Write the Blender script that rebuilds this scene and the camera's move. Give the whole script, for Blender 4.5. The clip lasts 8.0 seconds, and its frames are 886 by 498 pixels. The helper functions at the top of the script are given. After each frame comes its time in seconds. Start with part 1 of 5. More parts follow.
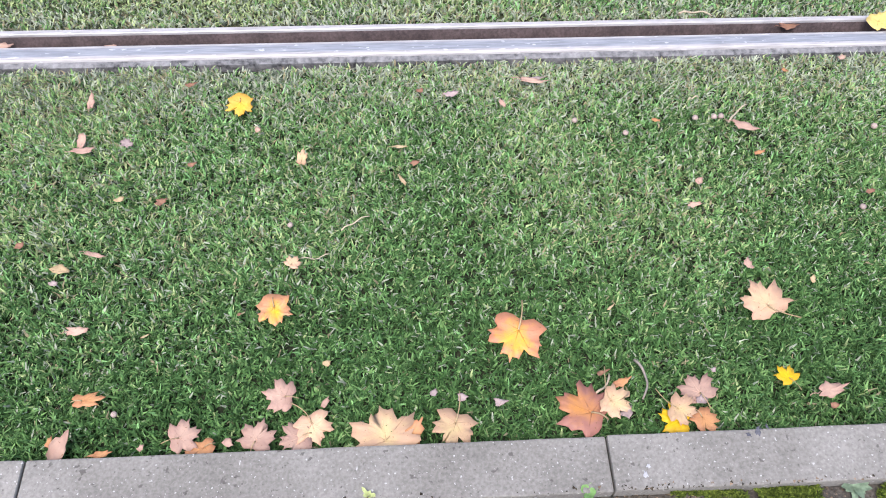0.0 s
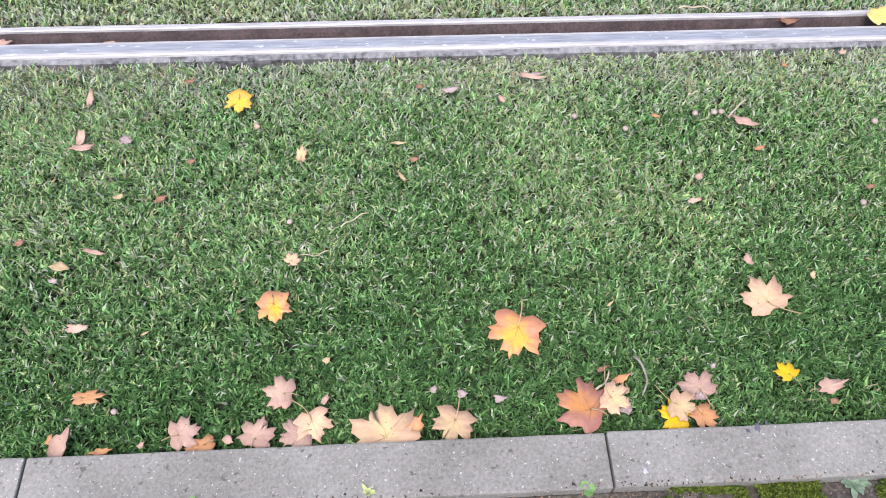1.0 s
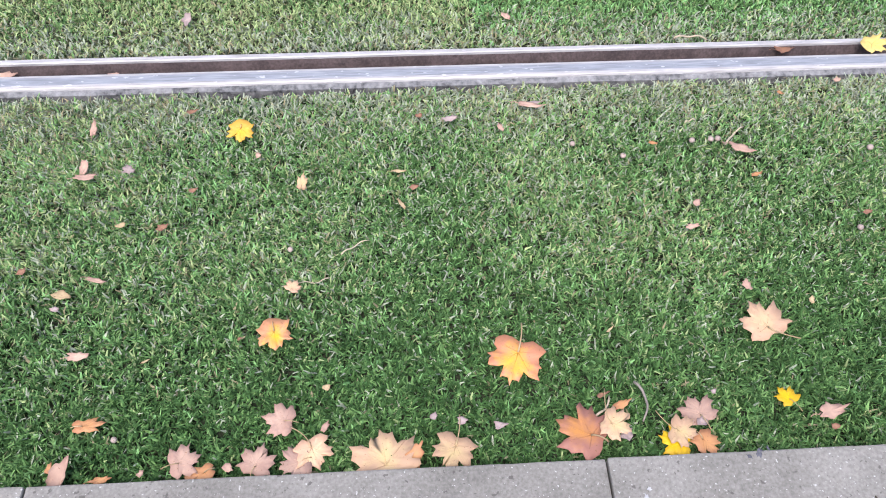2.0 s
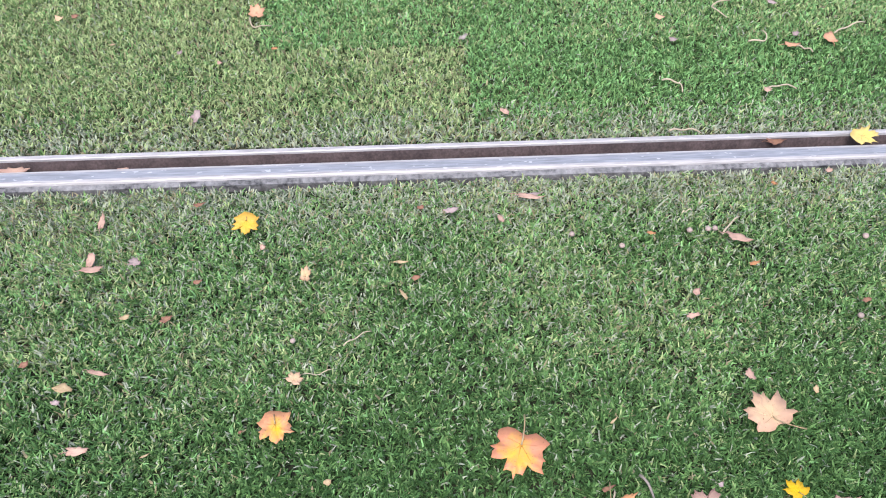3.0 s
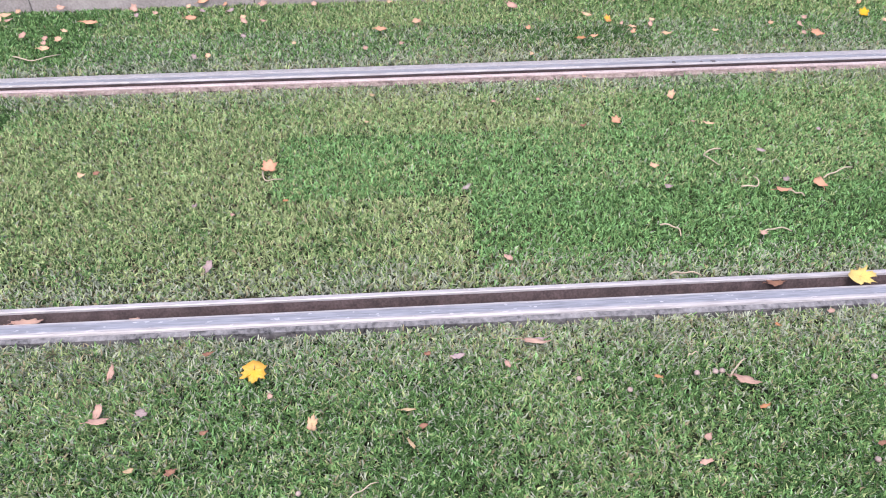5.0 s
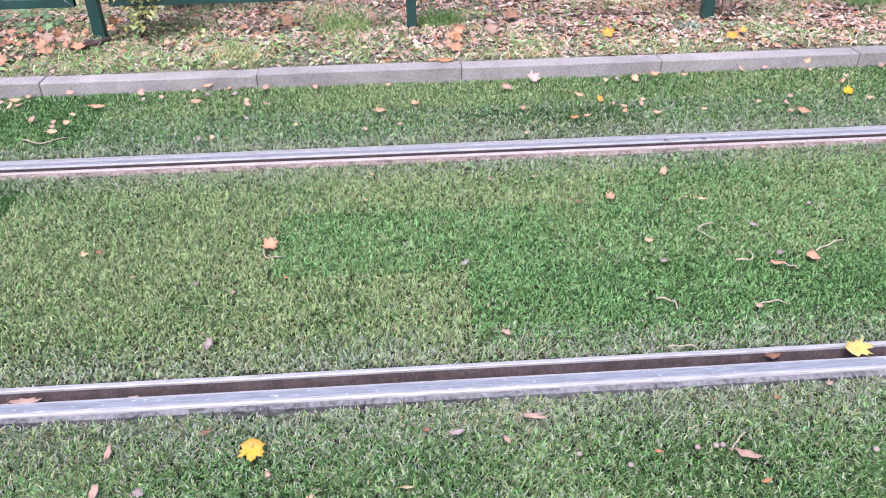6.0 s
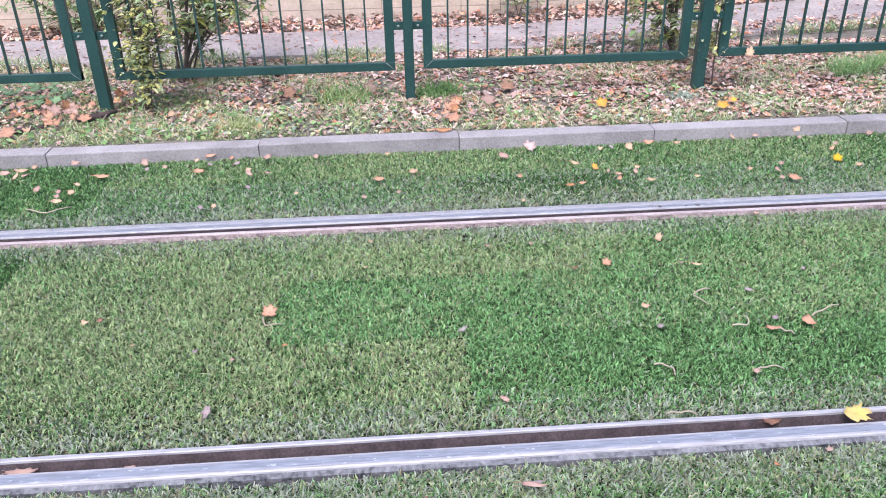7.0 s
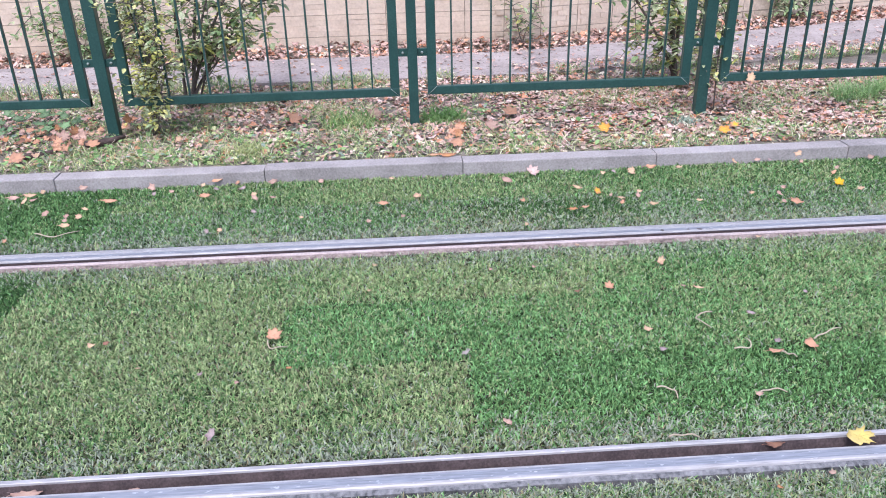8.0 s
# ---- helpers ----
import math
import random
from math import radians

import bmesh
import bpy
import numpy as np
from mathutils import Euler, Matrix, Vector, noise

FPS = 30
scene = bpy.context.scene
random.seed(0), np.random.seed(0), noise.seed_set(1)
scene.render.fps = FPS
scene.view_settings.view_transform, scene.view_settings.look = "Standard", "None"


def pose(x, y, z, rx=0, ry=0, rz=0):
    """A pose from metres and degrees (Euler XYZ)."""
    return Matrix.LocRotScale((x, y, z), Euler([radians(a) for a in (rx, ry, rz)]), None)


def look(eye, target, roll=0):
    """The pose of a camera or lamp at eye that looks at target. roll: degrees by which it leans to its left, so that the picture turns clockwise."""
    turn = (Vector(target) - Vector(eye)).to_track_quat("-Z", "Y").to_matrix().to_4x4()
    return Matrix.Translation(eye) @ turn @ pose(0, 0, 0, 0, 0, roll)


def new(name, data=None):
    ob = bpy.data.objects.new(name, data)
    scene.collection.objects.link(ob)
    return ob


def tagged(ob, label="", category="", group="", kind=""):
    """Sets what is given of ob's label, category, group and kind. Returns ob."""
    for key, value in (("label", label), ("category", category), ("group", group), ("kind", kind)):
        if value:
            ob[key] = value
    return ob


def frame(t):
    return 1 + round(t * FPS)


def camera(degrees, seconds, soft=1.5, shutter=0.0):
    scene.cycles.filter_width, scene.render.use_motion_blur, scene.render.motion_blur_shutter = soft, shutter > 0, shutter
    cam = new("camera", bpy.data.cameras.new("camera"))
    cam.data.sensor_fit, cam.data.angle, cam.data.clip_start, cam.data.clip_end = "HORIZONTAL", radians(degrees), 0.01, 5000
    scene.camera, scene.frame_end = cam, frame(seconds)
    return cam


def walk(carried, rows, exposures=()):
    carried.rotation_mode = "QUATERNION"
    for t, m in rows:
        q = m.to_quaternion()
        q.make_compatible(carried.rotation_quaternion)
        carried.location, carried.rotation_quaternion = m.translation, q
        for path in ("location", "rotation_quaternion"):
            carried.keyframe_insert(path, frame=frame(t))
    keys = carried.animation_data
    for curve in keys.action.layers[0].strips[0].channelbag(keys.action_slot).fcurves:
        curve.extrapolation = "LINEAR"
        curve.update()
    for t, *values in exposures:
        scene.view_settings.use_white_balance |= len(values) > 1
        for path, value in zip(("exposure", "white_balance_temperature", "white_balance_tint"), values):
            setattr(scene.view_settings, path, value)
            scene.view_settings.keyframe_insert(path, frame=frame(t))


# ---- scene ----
cam = camera(59.1, 8.0, soft=1.0)

PATH = [
    (0, (0.005, -1.548, 1.345), (0.094, -0.432, -0.312), 2.0),
    (0.5, (0.009, -1.549, 1.344), (0.092, -0.439, -0.318), 1.7),
    (1, (0.008, -1.544, 1.347), (0.094, -0.44, -0.318), 1.8),
    (2.5, (0.013, -1.557, 1.357), (0.097, -0.315, -0.208), 0.9),
    (3, (0.013, -1.554, 1.369), (0.099, -0.217, -0.117), 0.6),
    (3.5, (0.011, -1.554, 1.375), (0.098, -0.136, -0.033), 0.2),
    (4, (0.01, -1.557, 1.384), (0.096, -0.079, 0.039), -0.0),
    (4.5, (0.01, -1.556, 1.391), (0.094, -0.029, 0.103), -0.3),
    (6, (0.015, -1.584, 1.413), (0.109, 0.105, 0.347), -1.0),
    (6.5, (0.013, -1.592, 1.421), (0.115, 0.148, 0.442), -1.0),
    (7, (0.019, -1.606, 1.431), (0.122, 0.166, 0.51), -1.2),
    (7.5, (0.028, -1.613, 1.436), (0.122, 0.174, 0.545), -1.5),
    (8, (0.024, -1.628, 1.438), (0.117, 0.173, 0.573), -1.4),
]
walk(cam, [(t, look(eye, target, roll)) for t, eye, target, roll in PATH],
     [(0, 1.3, 6560, 11), (1.2, 1.3, 6560, 11), (3.0, 1.19, 6520, 11), (4.5, 1.12, 6700, 17), (6.0, 1.19, 6220, 18), (7.0, 1.12, 6020, 16), (8.0, 1.04, 5950, 15)])

# ---- light ----
world = bpy.data.worlds.new("overcast_sky")
scene.world = world
world.use_nodes = True
wn = world.node_tree.nodes
wl = world.node_tree.links
sky = wn.new("ShaderNodeTexSky")
sky.sky_type = "NISHITA"
sky.sun_disc = False
sky.sun_elevation = radians(57)
sky.sun_rotation = radians(202)
sky.air_density = 1.0
sky.dust_density = 3.0
sky.ozone_density = 1.0
wn["Background"].inputs["Strength"].default_value = 0.14
wl.new(sky.outputs["Color"], wn["Background"].inputs["Color"])
sun_data = bpy.data.lights.new("sun", "SUN")
sun_data.energy = 1.3
sun_data.angle = radians(35)
sun_data.color = (0.99, 0.985, 1.0)
sun_lamp = new("sun", sun_data)
sun_lamp.matrix_world = look((-1.3, -3.0, 8), (0, 0, 0))


# ---- materials ----
def nodes_of(name):
    m = bpy.data.materials.new(name)
    m.use_nodes = True
    nt = m.node_tree
    return m, nt, nt.nodes["Principled BSDF"]


def noise_node(nt, vec, scale, detail=4.0, rough=0.6):
    n = nt.nodes.new("ShaderNodeTexNoise")
    n.inputs["Scale"].default_value = scale
    n.inputs["Detail"].default_value = detail
    n.inputs["Roughness"].default_value = rough
    nt.links.new(vec, n.inputs["Vector"])
    return n.outputs["Fac"]


def ramp(nt, fac, stops):
    r = nt.nodes.new("ShaderNodeValToRGB")
    els = r.color_ramp.elements
    while len(els) < len(stops):
        els.new(0.5)
    for e, (p, c) in zip(els, stops):
        e.position = p
        e.color = (*c, 1)
    nt.links.new(fac, r.inputs["Fac"])
    return r.outputs["Color"]


def mix(nt, fac, a, b, blend="MIX"):
    n = nt.nodes.new("ShaderNodeMix")
    n.data_type, n.blend_type = "RGBA", blend
    for i, v in ((0, fac), (6, a), (7, b)):
        if isinstance(v, (int, float)):
            n.inputs[i].default_value = v
        elif isinstance(v, tuple):
            n.inputs[i].default_value = (*v, 1)
        else:
            nt.links.new(v, n.inputs[i])
    return n.outputs[2]


def bump(nt, bsdf, height, strength, dist):
    b = nt.nodes.new("ShaderNodeBump")
    b.inputs["Strength"].default_value = strength
    b.inputs["Distance"].default_value = dist
    nt.links.new(height, b.inputs["Height"])
    nt.links.new(b.outputs["Normal"], bsdf.inputs["Normal"])


def surf(name, dark, mid, light, big=2.0, fine=120.0, rough=0.8, metal=0.0, relief=0.3, dist=0.004, speck=None, speck_scale=160.0,
         speck_at=0.72, vary=0.0, pit=None):
    """A surface with stains at one scale and grain at another, specks, and a random tone for each piece."""
    m, nt, b = nodes_of(name)
    geo = nt.nodes.new("ShaderNodeNewGeometry")
    pos = geo.outputs["Position"]
    large, small = noise_node(nt, pos, big, 5), noise_node(nt, pos, fine, 3)
    both = nt.nodes.new("ShaderNodeMath")
    both.operation = "MULTIPLY_ADD"
    nt.links.new(small, both.inputs[0])
    both.inputs[1].default_value = 0.5
    half = nt.nodes.new("ShaderNodeMath")
    half.operation = "MULTIPLY"
    nt.links.new(large, half.inputs[0])
    half.inputs[1].default_value = 0.5
    nt.links.new(half.outputs[0], both.inputs[2])
    col = ramp(nt, both.outputs[0], [(0.36, dark), (0.5, mid), (0.64, light)])
    if speck:
        dots = noise_node(nt, pos, speck_scale, 1, 0.4)
        mask = ramp(nt, dots, [(speck_at - 0.04, (0, 0, 0)), (speck_at, (1, 1, 1))])
        col = mix(nt, mask, col, speck)
    if pit:
        for scale, at in ((70, 0.70), (150, 0.715)):
            holes = noise_node(nt, pos, scale, 2, 0.5)
            col = mix(nt, ramp(nt, holes, [(at - 0.03, (0, 0, 0)), (at + 0.02, (0.75, 0.75, 0.75))]), col, pit)
    if vary:
        info = nt.nodes.new("ShaderNodeObjectInfo")
        tone = ramp(nt, info.outputs["Random"], [(0, (1 - vary,) * 3), (1, (1 + vary * 0.6,) * 3)])
        col = mix(nt, 1.0, col, tone, "MULTIPLY")
    nt.links.new(col, b.inputs["Base Color"])
    b.inputs["Roughness"].default_value = rough
    b.inputs["Metallic"].default_value = metal
    if relief:
        bump(nt, b, both.outputs[0], relief, dist)
    return m


def island_mat(name, stops, patch=None, patch_scale=3.0, rough=0.6, through_light=0.0, clump=0.18, clump_scale=90):
    """Leaves and blades: each loose piece takes its own tone from the ramp."""
    m, nt, b = nodes_of(name)
    geo = nt.nodes.new("ShaderNodeNewGeometry")
    col = ramp(nt, geo.outputs["Random Per Island"], stops)
    grain = noise_node(nt, geo.outputs["Position"], clump_scale, 2)
    col = mix(nt, 1.0, col, ramp(nt, grain, [(0.5 - clump, (0.74, 0.74, 0.74)), (0.5 + clump, (1.24, 1.24, 1.2))]), "MULTIPLY")
    if patch:
        spots = noise_node(nt, geo.outputs["Position"], patch_scale, 3)
        col = mix(nt, ramp(nt, spots, [(0.42, (0, 0, 0)), (0.62, (0.7, 0.7, 0.7))]), col, patch)
    nt.links.new(col, b.inputs["Base Color"])
    b.inputs["Roughness"].default_value = rough
    b.inputs["Specular IOR Level"].default_value = 0.14
    if through_light:
        tr = nt.nodes.new("ShaderNodeBsdfTranslucent")
        nt.links.new(col, tr.inputs["Color"])
        ms = nt.nodes.new("ShaderNodeMixShader")
        ms.inputs[0].default_value = through_light
        nt.links.new(b.outputs[0], ms.inputs[1])
        nt.links.new(tr.outputs[0], ms.inputs[2])
        nt.links.new(ms.outputs[0], nt.nodes["Material Output"].inputs["Surface"])
    return m


M_SOIL = surf("dark_soil", (0.085, 0.072, 0.058), (0.175, 0.150, 0.122), (0.27, 0.235, 0.195), 6, 160, 0.95, relief=0.8, dist=0.01)
# Near-black earth: shade between the blades is put into its colour.
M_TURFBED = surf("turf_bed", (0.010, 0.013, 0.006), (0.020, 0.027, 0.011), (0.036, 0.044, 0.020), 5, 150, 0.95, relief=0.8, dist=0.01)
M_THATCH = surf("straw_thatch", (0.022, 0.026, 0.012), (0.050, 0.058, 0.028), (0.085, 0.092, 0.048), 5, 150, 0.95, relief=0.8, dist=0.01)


def mossy_beyond(material, near_x, far_x):
    """Down the track on either hand the bed is grown over with moss and fine thatch."""
    bed = material.node_tree
    at = bed.nodes.new("ShaderNodeSeparateXYZ")
    pos = bed.nodes.new("ShaderNodeNewGeometry").outputs["Position"]
    bed.links.new(pos, at.inputs[0])
    off = bed.nodes.new("ShaderNodeMath")
    off.operation = "ABSOLUTE"
    bed.links.new(at.outputs["X"], off.inputs[0])
    share = bed.nodes.new("ShaderNodeMapRange")
    share.inputs[1].default_value, share.inputs[2].default_value = near_x, far_x
    bed.links.new(off.outputs[0], share.inputs[0])
    moss = ramp(bed, noise_node(bed, pos, 60, 4), [(0.35, (0.045, 0.085, 0.032)), (0.5, (0.085, 0.15, 0.055)), (0.65, (0.13, 0.21, 0.085))])
    base = bed.nodes["Principled BSDF"].inputs["Base Color"]
    bed.links.new(mix(bed, share.outputs[0], base.links[0].from_socket, moss), base)


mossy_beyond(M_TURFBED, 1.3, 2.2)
mossy_beyond(M_THATCH, 2.0, 3.0)
M_DIRT = surf("damp_dirt", (0.022, 0.019, 0.016), (0.05, 0.043, 0.037), (0.10, 0.088, 0.075), 9, 150, 0.95, relief=0.8, dist=0.008)
M_KERB = surf("kerb_concrete", (0.132, 0.124, 0.113), (0.192, 0.181, 0.167), (0.262, 0.248, 0.232), 5, 170, 0.85, relief=0.3, dist=0.002,
              speck=(0.42, 0.41, 0.40), speck_scale=185, speck_at=0.745, vary=0.08, pit=(0.07, 0.064, 0.058))
M_KERB_FAR = surf("weathered_kerb", (0.212, 0.193, 0.189), (0.312, 0.284, 0.279), (0.405, 0.372, 0.366), 4, 110, 0.88, relief=0.3, dist=0.002, vary=0.10)
M_PAVE = surf("pavement_concrete", (0.132, 0.1287, 0.1254), (0.1914, 0.1848, 0.1782), (0.2442, 0.2376, 0.231), 3, 180, 0.9, relief=0.3, dist=0.002)
M_PATH = surf("path_asphalt", (0.215, 0.184, 0.178), (0.325, 0.280, 0.270), (0.415, 0.362, 0.350), 3.0, 60, 0.9, relief=0.4, dist=0.004,
              speck=(0.11, 0.085, 0.07), speck_scale=28, speck_at=0.70)
def streaked(name, dark, mid, light, spill, rough, metal):
    """Steel worn in long streaks along the rail, with scattered pale splashes."""
    m, nt, b = nodes_of(name)
    pos = nt.nodes.new("ShaderNodeNewGeometry").outputs["Position"]

    def stretched(sx, sy, scale, detail):
        mp = nt.nodes.new("ShaderNodeMapping")
        mp.inputs["Scale"].default_value = (sx, sy, sy)
        nt.links.new(pos, mp.inputs["Vector"])
        return noise_node(nt, mp.outputs["Vector"], scale, detail)

    streaks = stretched(0.06, 1.0, 190, 4)
    col = ramp(nt, streaks, [(0.34, dark), (0.5, mid), (0.66, light)])
    grime = stretched(0.5, 1.0, 26, 5)
    col = mix(nt, ramp(nt, grime, [(0.52, (0, 0, 0)), (0.7, (0.55, 0.55, 0.55))]), col, dark)
    splash = stretched(0.35, 1.0, 95, 2)
    col = mix(nt, ramp(nt, splash, [(0.64, (0, 0, 0)), (0.69, (0.85, 0.85, 0.85))]), col, spill)
    nt.links.new(col, b.inputs["Base Color"])
    b.inputs["Roughness"].default_value = rough
    b.inputs["Metallic"].default_value = metal
    bump(nt, b, streaks, 0.15, 0.001)
    return m


M_STEEL = streaked("rail_steel", (0.195, 0.202, 0.228), (0.265, 0.276, 0.31), (0.33, 0.342, 0.378), (0.54, 0.545, 0.58), 0.45, 0.2)
# Paler than the running surface: sky sheen on polished corners, put into the colour.
M_EDGE = streaked("polished_edge_sheen", (0.27, 0.257, 0.262), (0.378, 0.360, 0.366), (0.45, 0.43, 0.437), (0.52, 0.50, 0.51), 0.45, 0.1)
M_SIDE = surf("rail_shoulder", (0.26, 0.25, 0.26), (0.33, 0.32, 0.33), (0.41, 0.4, 0.41), 12, 150, 0.5, 0.1, 0.1, 0.001)
M_RUST = surf("rusty_groove", (0.036, 0.026, 0.027), (0.070, 0.050, 0.051), (0.115, 0.084, 0.085), 20, 140, 0.85, 0.1, 0.5, 0.003)
M_LIP = surf("worn_pink_lip", (0.33, 0.265, 0.26), (0.44, 0.355, 0.35), (0.54, 0.455, 0.45), 9, 120, 0.6, 0.2, 0.2, 0.002)
M_FILL = surf("rail_filler", (0.025, 0.026, 0.030), (0.15, 0.148, 0.155), (0.25, 0.246, 0.255), 14, 70, 0.8, 0.0, 0.8, 0.006)
M_FOOT = surf("rail_foot_grime", (0.06, 0.045, 0.04), (0.20, 0.155, 0.135), (0.33, 0.27, 0.245), 14, 70, 0.85, 0.0, 0.8, 0.006)
M_GREEN = surf("green_paint", (0.011, 0.045, 0.041), (0.016, 0.058, 0.053), (0.027, 0.078, 0.070), 5, 90, 0.36, 0.0, 0.08, 0.001)
M_WELD = surf("bare_weld", (0.15, 0.18, 0.168), (0.21, 0.252, 0.24), (0.3, 0.33, 0.312), 9, 120, 0.5, 0.2, 0.2, 0.001)
M_STONE = surf("cream_split_stone", (0.545, 0.438, 0.348), (0.635, 0.518, 0.418), (0.705, 0.586, 0.478), 6, 45, 0.9, 0.0, 0.6, 0.008, vary=0.05)
M_WIRE = surf("trellis_wire", (0.24, 0.2, 0.155), (0.32, 0.27, 0.21), (0.40, 0.34, 0.27), 8, 90, 0.6, 0.3, 0)
M_JOINT = surf("stone_core", (0.530, 0.430, 0.342), (0.610, 0.500, 0.402), (0.670, 0.560, 0.455), 8, 70, 0.95)

def grass_mat(name, tone, spread=0.14, through_light=0.16):
    low, high = tuple(c * (1 - spread) for c in tone), tuple(c * (1 + spread) for c in tone)
    return island_mat(name, [(0, low), (0.5, tone), (1, high)], rough=0.6, through_light=through_light, clump=0.13, clump_scale=56)


G_GREEN = grass_mat("grass_green", (0.148, 0.270, 0.098))
G_DEEP = grass_mat("grass_deep", (0.062, 0.136, 0.045), 0.26)
G_PALE = grass_mat("grass_pale", (0.325, 0.405, 0.195))
G_DRY = grass_mat("grass_dry", (0.285, 0.252, 0.160))
G_GREY = grass_mat("grass_greyed", (0.335, 0.372, 0.290))
G_FRESH = grass_mat("grass_fresh", (0.205, 0.400, 0.160))


# ---- mesh helpers ----
def thing(name, label, category, group="", kind="", at=(0, 0, 0)):
    ob = new(name)
    ob.location = at
    return tagged(ob, label, category, group, kind)


def mesh_ob(name, bm, material, parent=None, label=""):
    me = bpy.data.meshes.new(name)
    bm.to_mesh(me)
    bm.free()
    for mm in material if isinstance(material, (list, tuple)) else (material,):
        me.materials.append(mm)
    ob = new(name, me)
    if parent:
        ob.parent = parent
    if label:
        ob["label"] = label
    return ob


def part(name, bm, material, parent, label=""):
    return mesh_ob(name, bm, material, parent, label)


def add_box(bm, x0, x1, y0, y1, z0, z1, bevel=0.0, slot=0):
    c = ((x0 + x1) / 2, (y0 + y1) / 2, (z0 + z1) / 2)
    m = Matrix.Translation(c) @ Matrix.Diagonal((x1 - x0, y1 - y0, z1 - z0, 1))
    made = bmesh.ops.create_cube(bm, size=1, matrix=m)
    if bevel:
        edges = list({e for v in made["verts"] for e in v.link_edges})
        bmesh.ops.bevel(bm, geom=edges, offset=bevel, segments=2, affect="EDGES", profile=0.6)
    return bm


def box(x0, x1, y0, y1, z0, z1, bevel=0.0):
    return add_box(bmesh.new(), x0, x1, y0, y1, z0, z1, bevel)


def tube(points, radii, sides=6):
    """A bent, tapering rod through the points, closed at its ends."""
    bm = bmesh.new()
    pts = [Vector(p) for p in points]
    rings = []
    for i, p in enumerate(pts):
        way = (pts[min(i + 1, len(pts) - 1)] - pts[max(i - 1, 0)]).normalized()
        side = way.cross(Vector((0.3, 0.2, 1)) if abs(way.z) < 0.9 else Vector((1, 0.1, 0))).normalized()
        up = way.cross(side)
        rings.append([bm.verts.new(p + radii[i] * (math.cos(a) * side + math.sin(a) * up))
                      for a in (2 * math.pi * k / sides for k in range(sides))])
    for a, b in zip(rings, rings[1:]):
        for k in range(sides):
            bm.faces.new((a[k], a[(k + 1) % sides], b[(k + 1) % sides], b[k]))
    bm.faces.new(rings[0][::-1])
    bm.faces.new(rings[-1])
    for f in bm.faces:
        f.smooth = True
    return bm


def mesh_from_arrays(name, verts, faces_of, materials, slots=None, smooth=False):
    """faces_of: a list of integer arrays, one for each count of corners."""
    me = bpy.data.meshes.new(name)
    loops = np.concatenate([f.ravel() for f in faces_of])
    sizes = np.concatenate([np.full(len(f), f.shape[1]) for f in faces_of])
    starts = np.concatenate([[0], np.cumsum(sizes)[:-1]])
    me.vertices.add(len(verts))
    me.vertices.foreach_set("co", verts.astype(np.float32).ravel())
    me.loops.add(len(loops))
    me.loops.foreach_set("vertex_index", loops.astype(np.int32))
    me.polygons.add(len(sizes))
    me.polygons.foreach_set("loop_start", starts.astype(np.int32))
    for mm in materials:
        me.materials.append(mm)
    if slots is not None:
        me.polygons.foreach_set("material_index", slots.astype(np.int32))
    if smooth:
        me.polygons.foreach_set("use_smooth", np.ones(len(sizes), dtype=bool))
    me.update(calc_edges=True)
    me.validate()
    return new(name, me)


# ---- ground ----
bm = bmesh.new()
bmesh.ops.create_grid(bm, x_segments=60, y_segments=60, size=300)
for v in bm.verts:
    v.co.z = -0.058
ground = tagged(mesh_ob("ground", bm, M_TURFBED), "earth under thin lawn turf, gap shade put into its colour", "ground", kind="structure")
# The near strip takes the bed that has gap shade in its colour.
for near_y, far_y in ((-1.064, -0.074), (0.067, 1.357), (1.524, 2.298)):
    tagged(mesh_ob("lawn_bed", box(-60, 60, near_y, far_y, -0.2, -0.028), M_TURFBED if near_y < 0 else M_THATCH), "thatch and earth between the blades", "lawn", kind="structure")

# the verge behind the far kerb: a slightly uneven bank of soil
def verge_height(x, y):
    return 0.045 + 0.018 * noise.noise((x * 1.7, y * 1.9, 0.3)) + 0.008 * noise.noise((x * 7, y * 7, 2.0))


bm = bmesh.new()
nx, ny = 140, 46
grid = [[bm.verts.new((-9 + 18 * i / nx, 2.40 + 5.4 * j / ny, 0)) for j in range(ny + 1)] for i in range(nx + 1)]
for col in grid:
    for v in col:
        v.co.z = verge_height(v.co.x, v.co.y)
for i in range(nx):
    for j in range(ny):
        bm.faces.new((grid[i][j], grid[i + 1][j], grid[i + 1][j + 1], grid[i][j + 1]))
for f in bm.faces:
    f.smooth = True
rim = bmesh.ops.extrude_edge_only(bm, edges=[e for e in bm.edges if e.is_boundary])
for v in [g for g in rim["geom"] if isinstance(g, bmesh.types.BMVert)]:
    v.co.z = -0.06
verge = tagged(mesh_ob("verge", bm, M_SOIL), "dark soil verge littered with fallen leaves", "verge", kind="structure")


# ---- footpath behind the fence ----
def bend(x):
    """How far the path and the wall swing away from the track."""
    return 0.0 if x < 1.0 else 0.25 * (x - 1.0)


bm = bmesh.new()
rows = []
for i in range(91):
    x = -9 + 18 * i / 90
    w = 0.03 * noise.noise((x * 1.3, 4, 0))
    near, far = 4.20 + 0.9 * bend(x) * 0.6 + w, 5.02 + bend(x) + 0.04 * noise.noise((x * 2, 9, 0))
    rows.append([bm.verts.new((x, near + (far - near) * k / 6, 0.072 + 0.004 * noise.noise((x * 3, k, 1)))) for k in range(7)])
for a, b in zip(rows, rows[1:]):
    for k in range(6):
        bm.faces.new((a[k], b[k], b[k + 1], a[k + 1]))
rim = bmesh.ops.extrude_edge_only(bm, edges=[e for e in bm.edges if e.is_boundary])
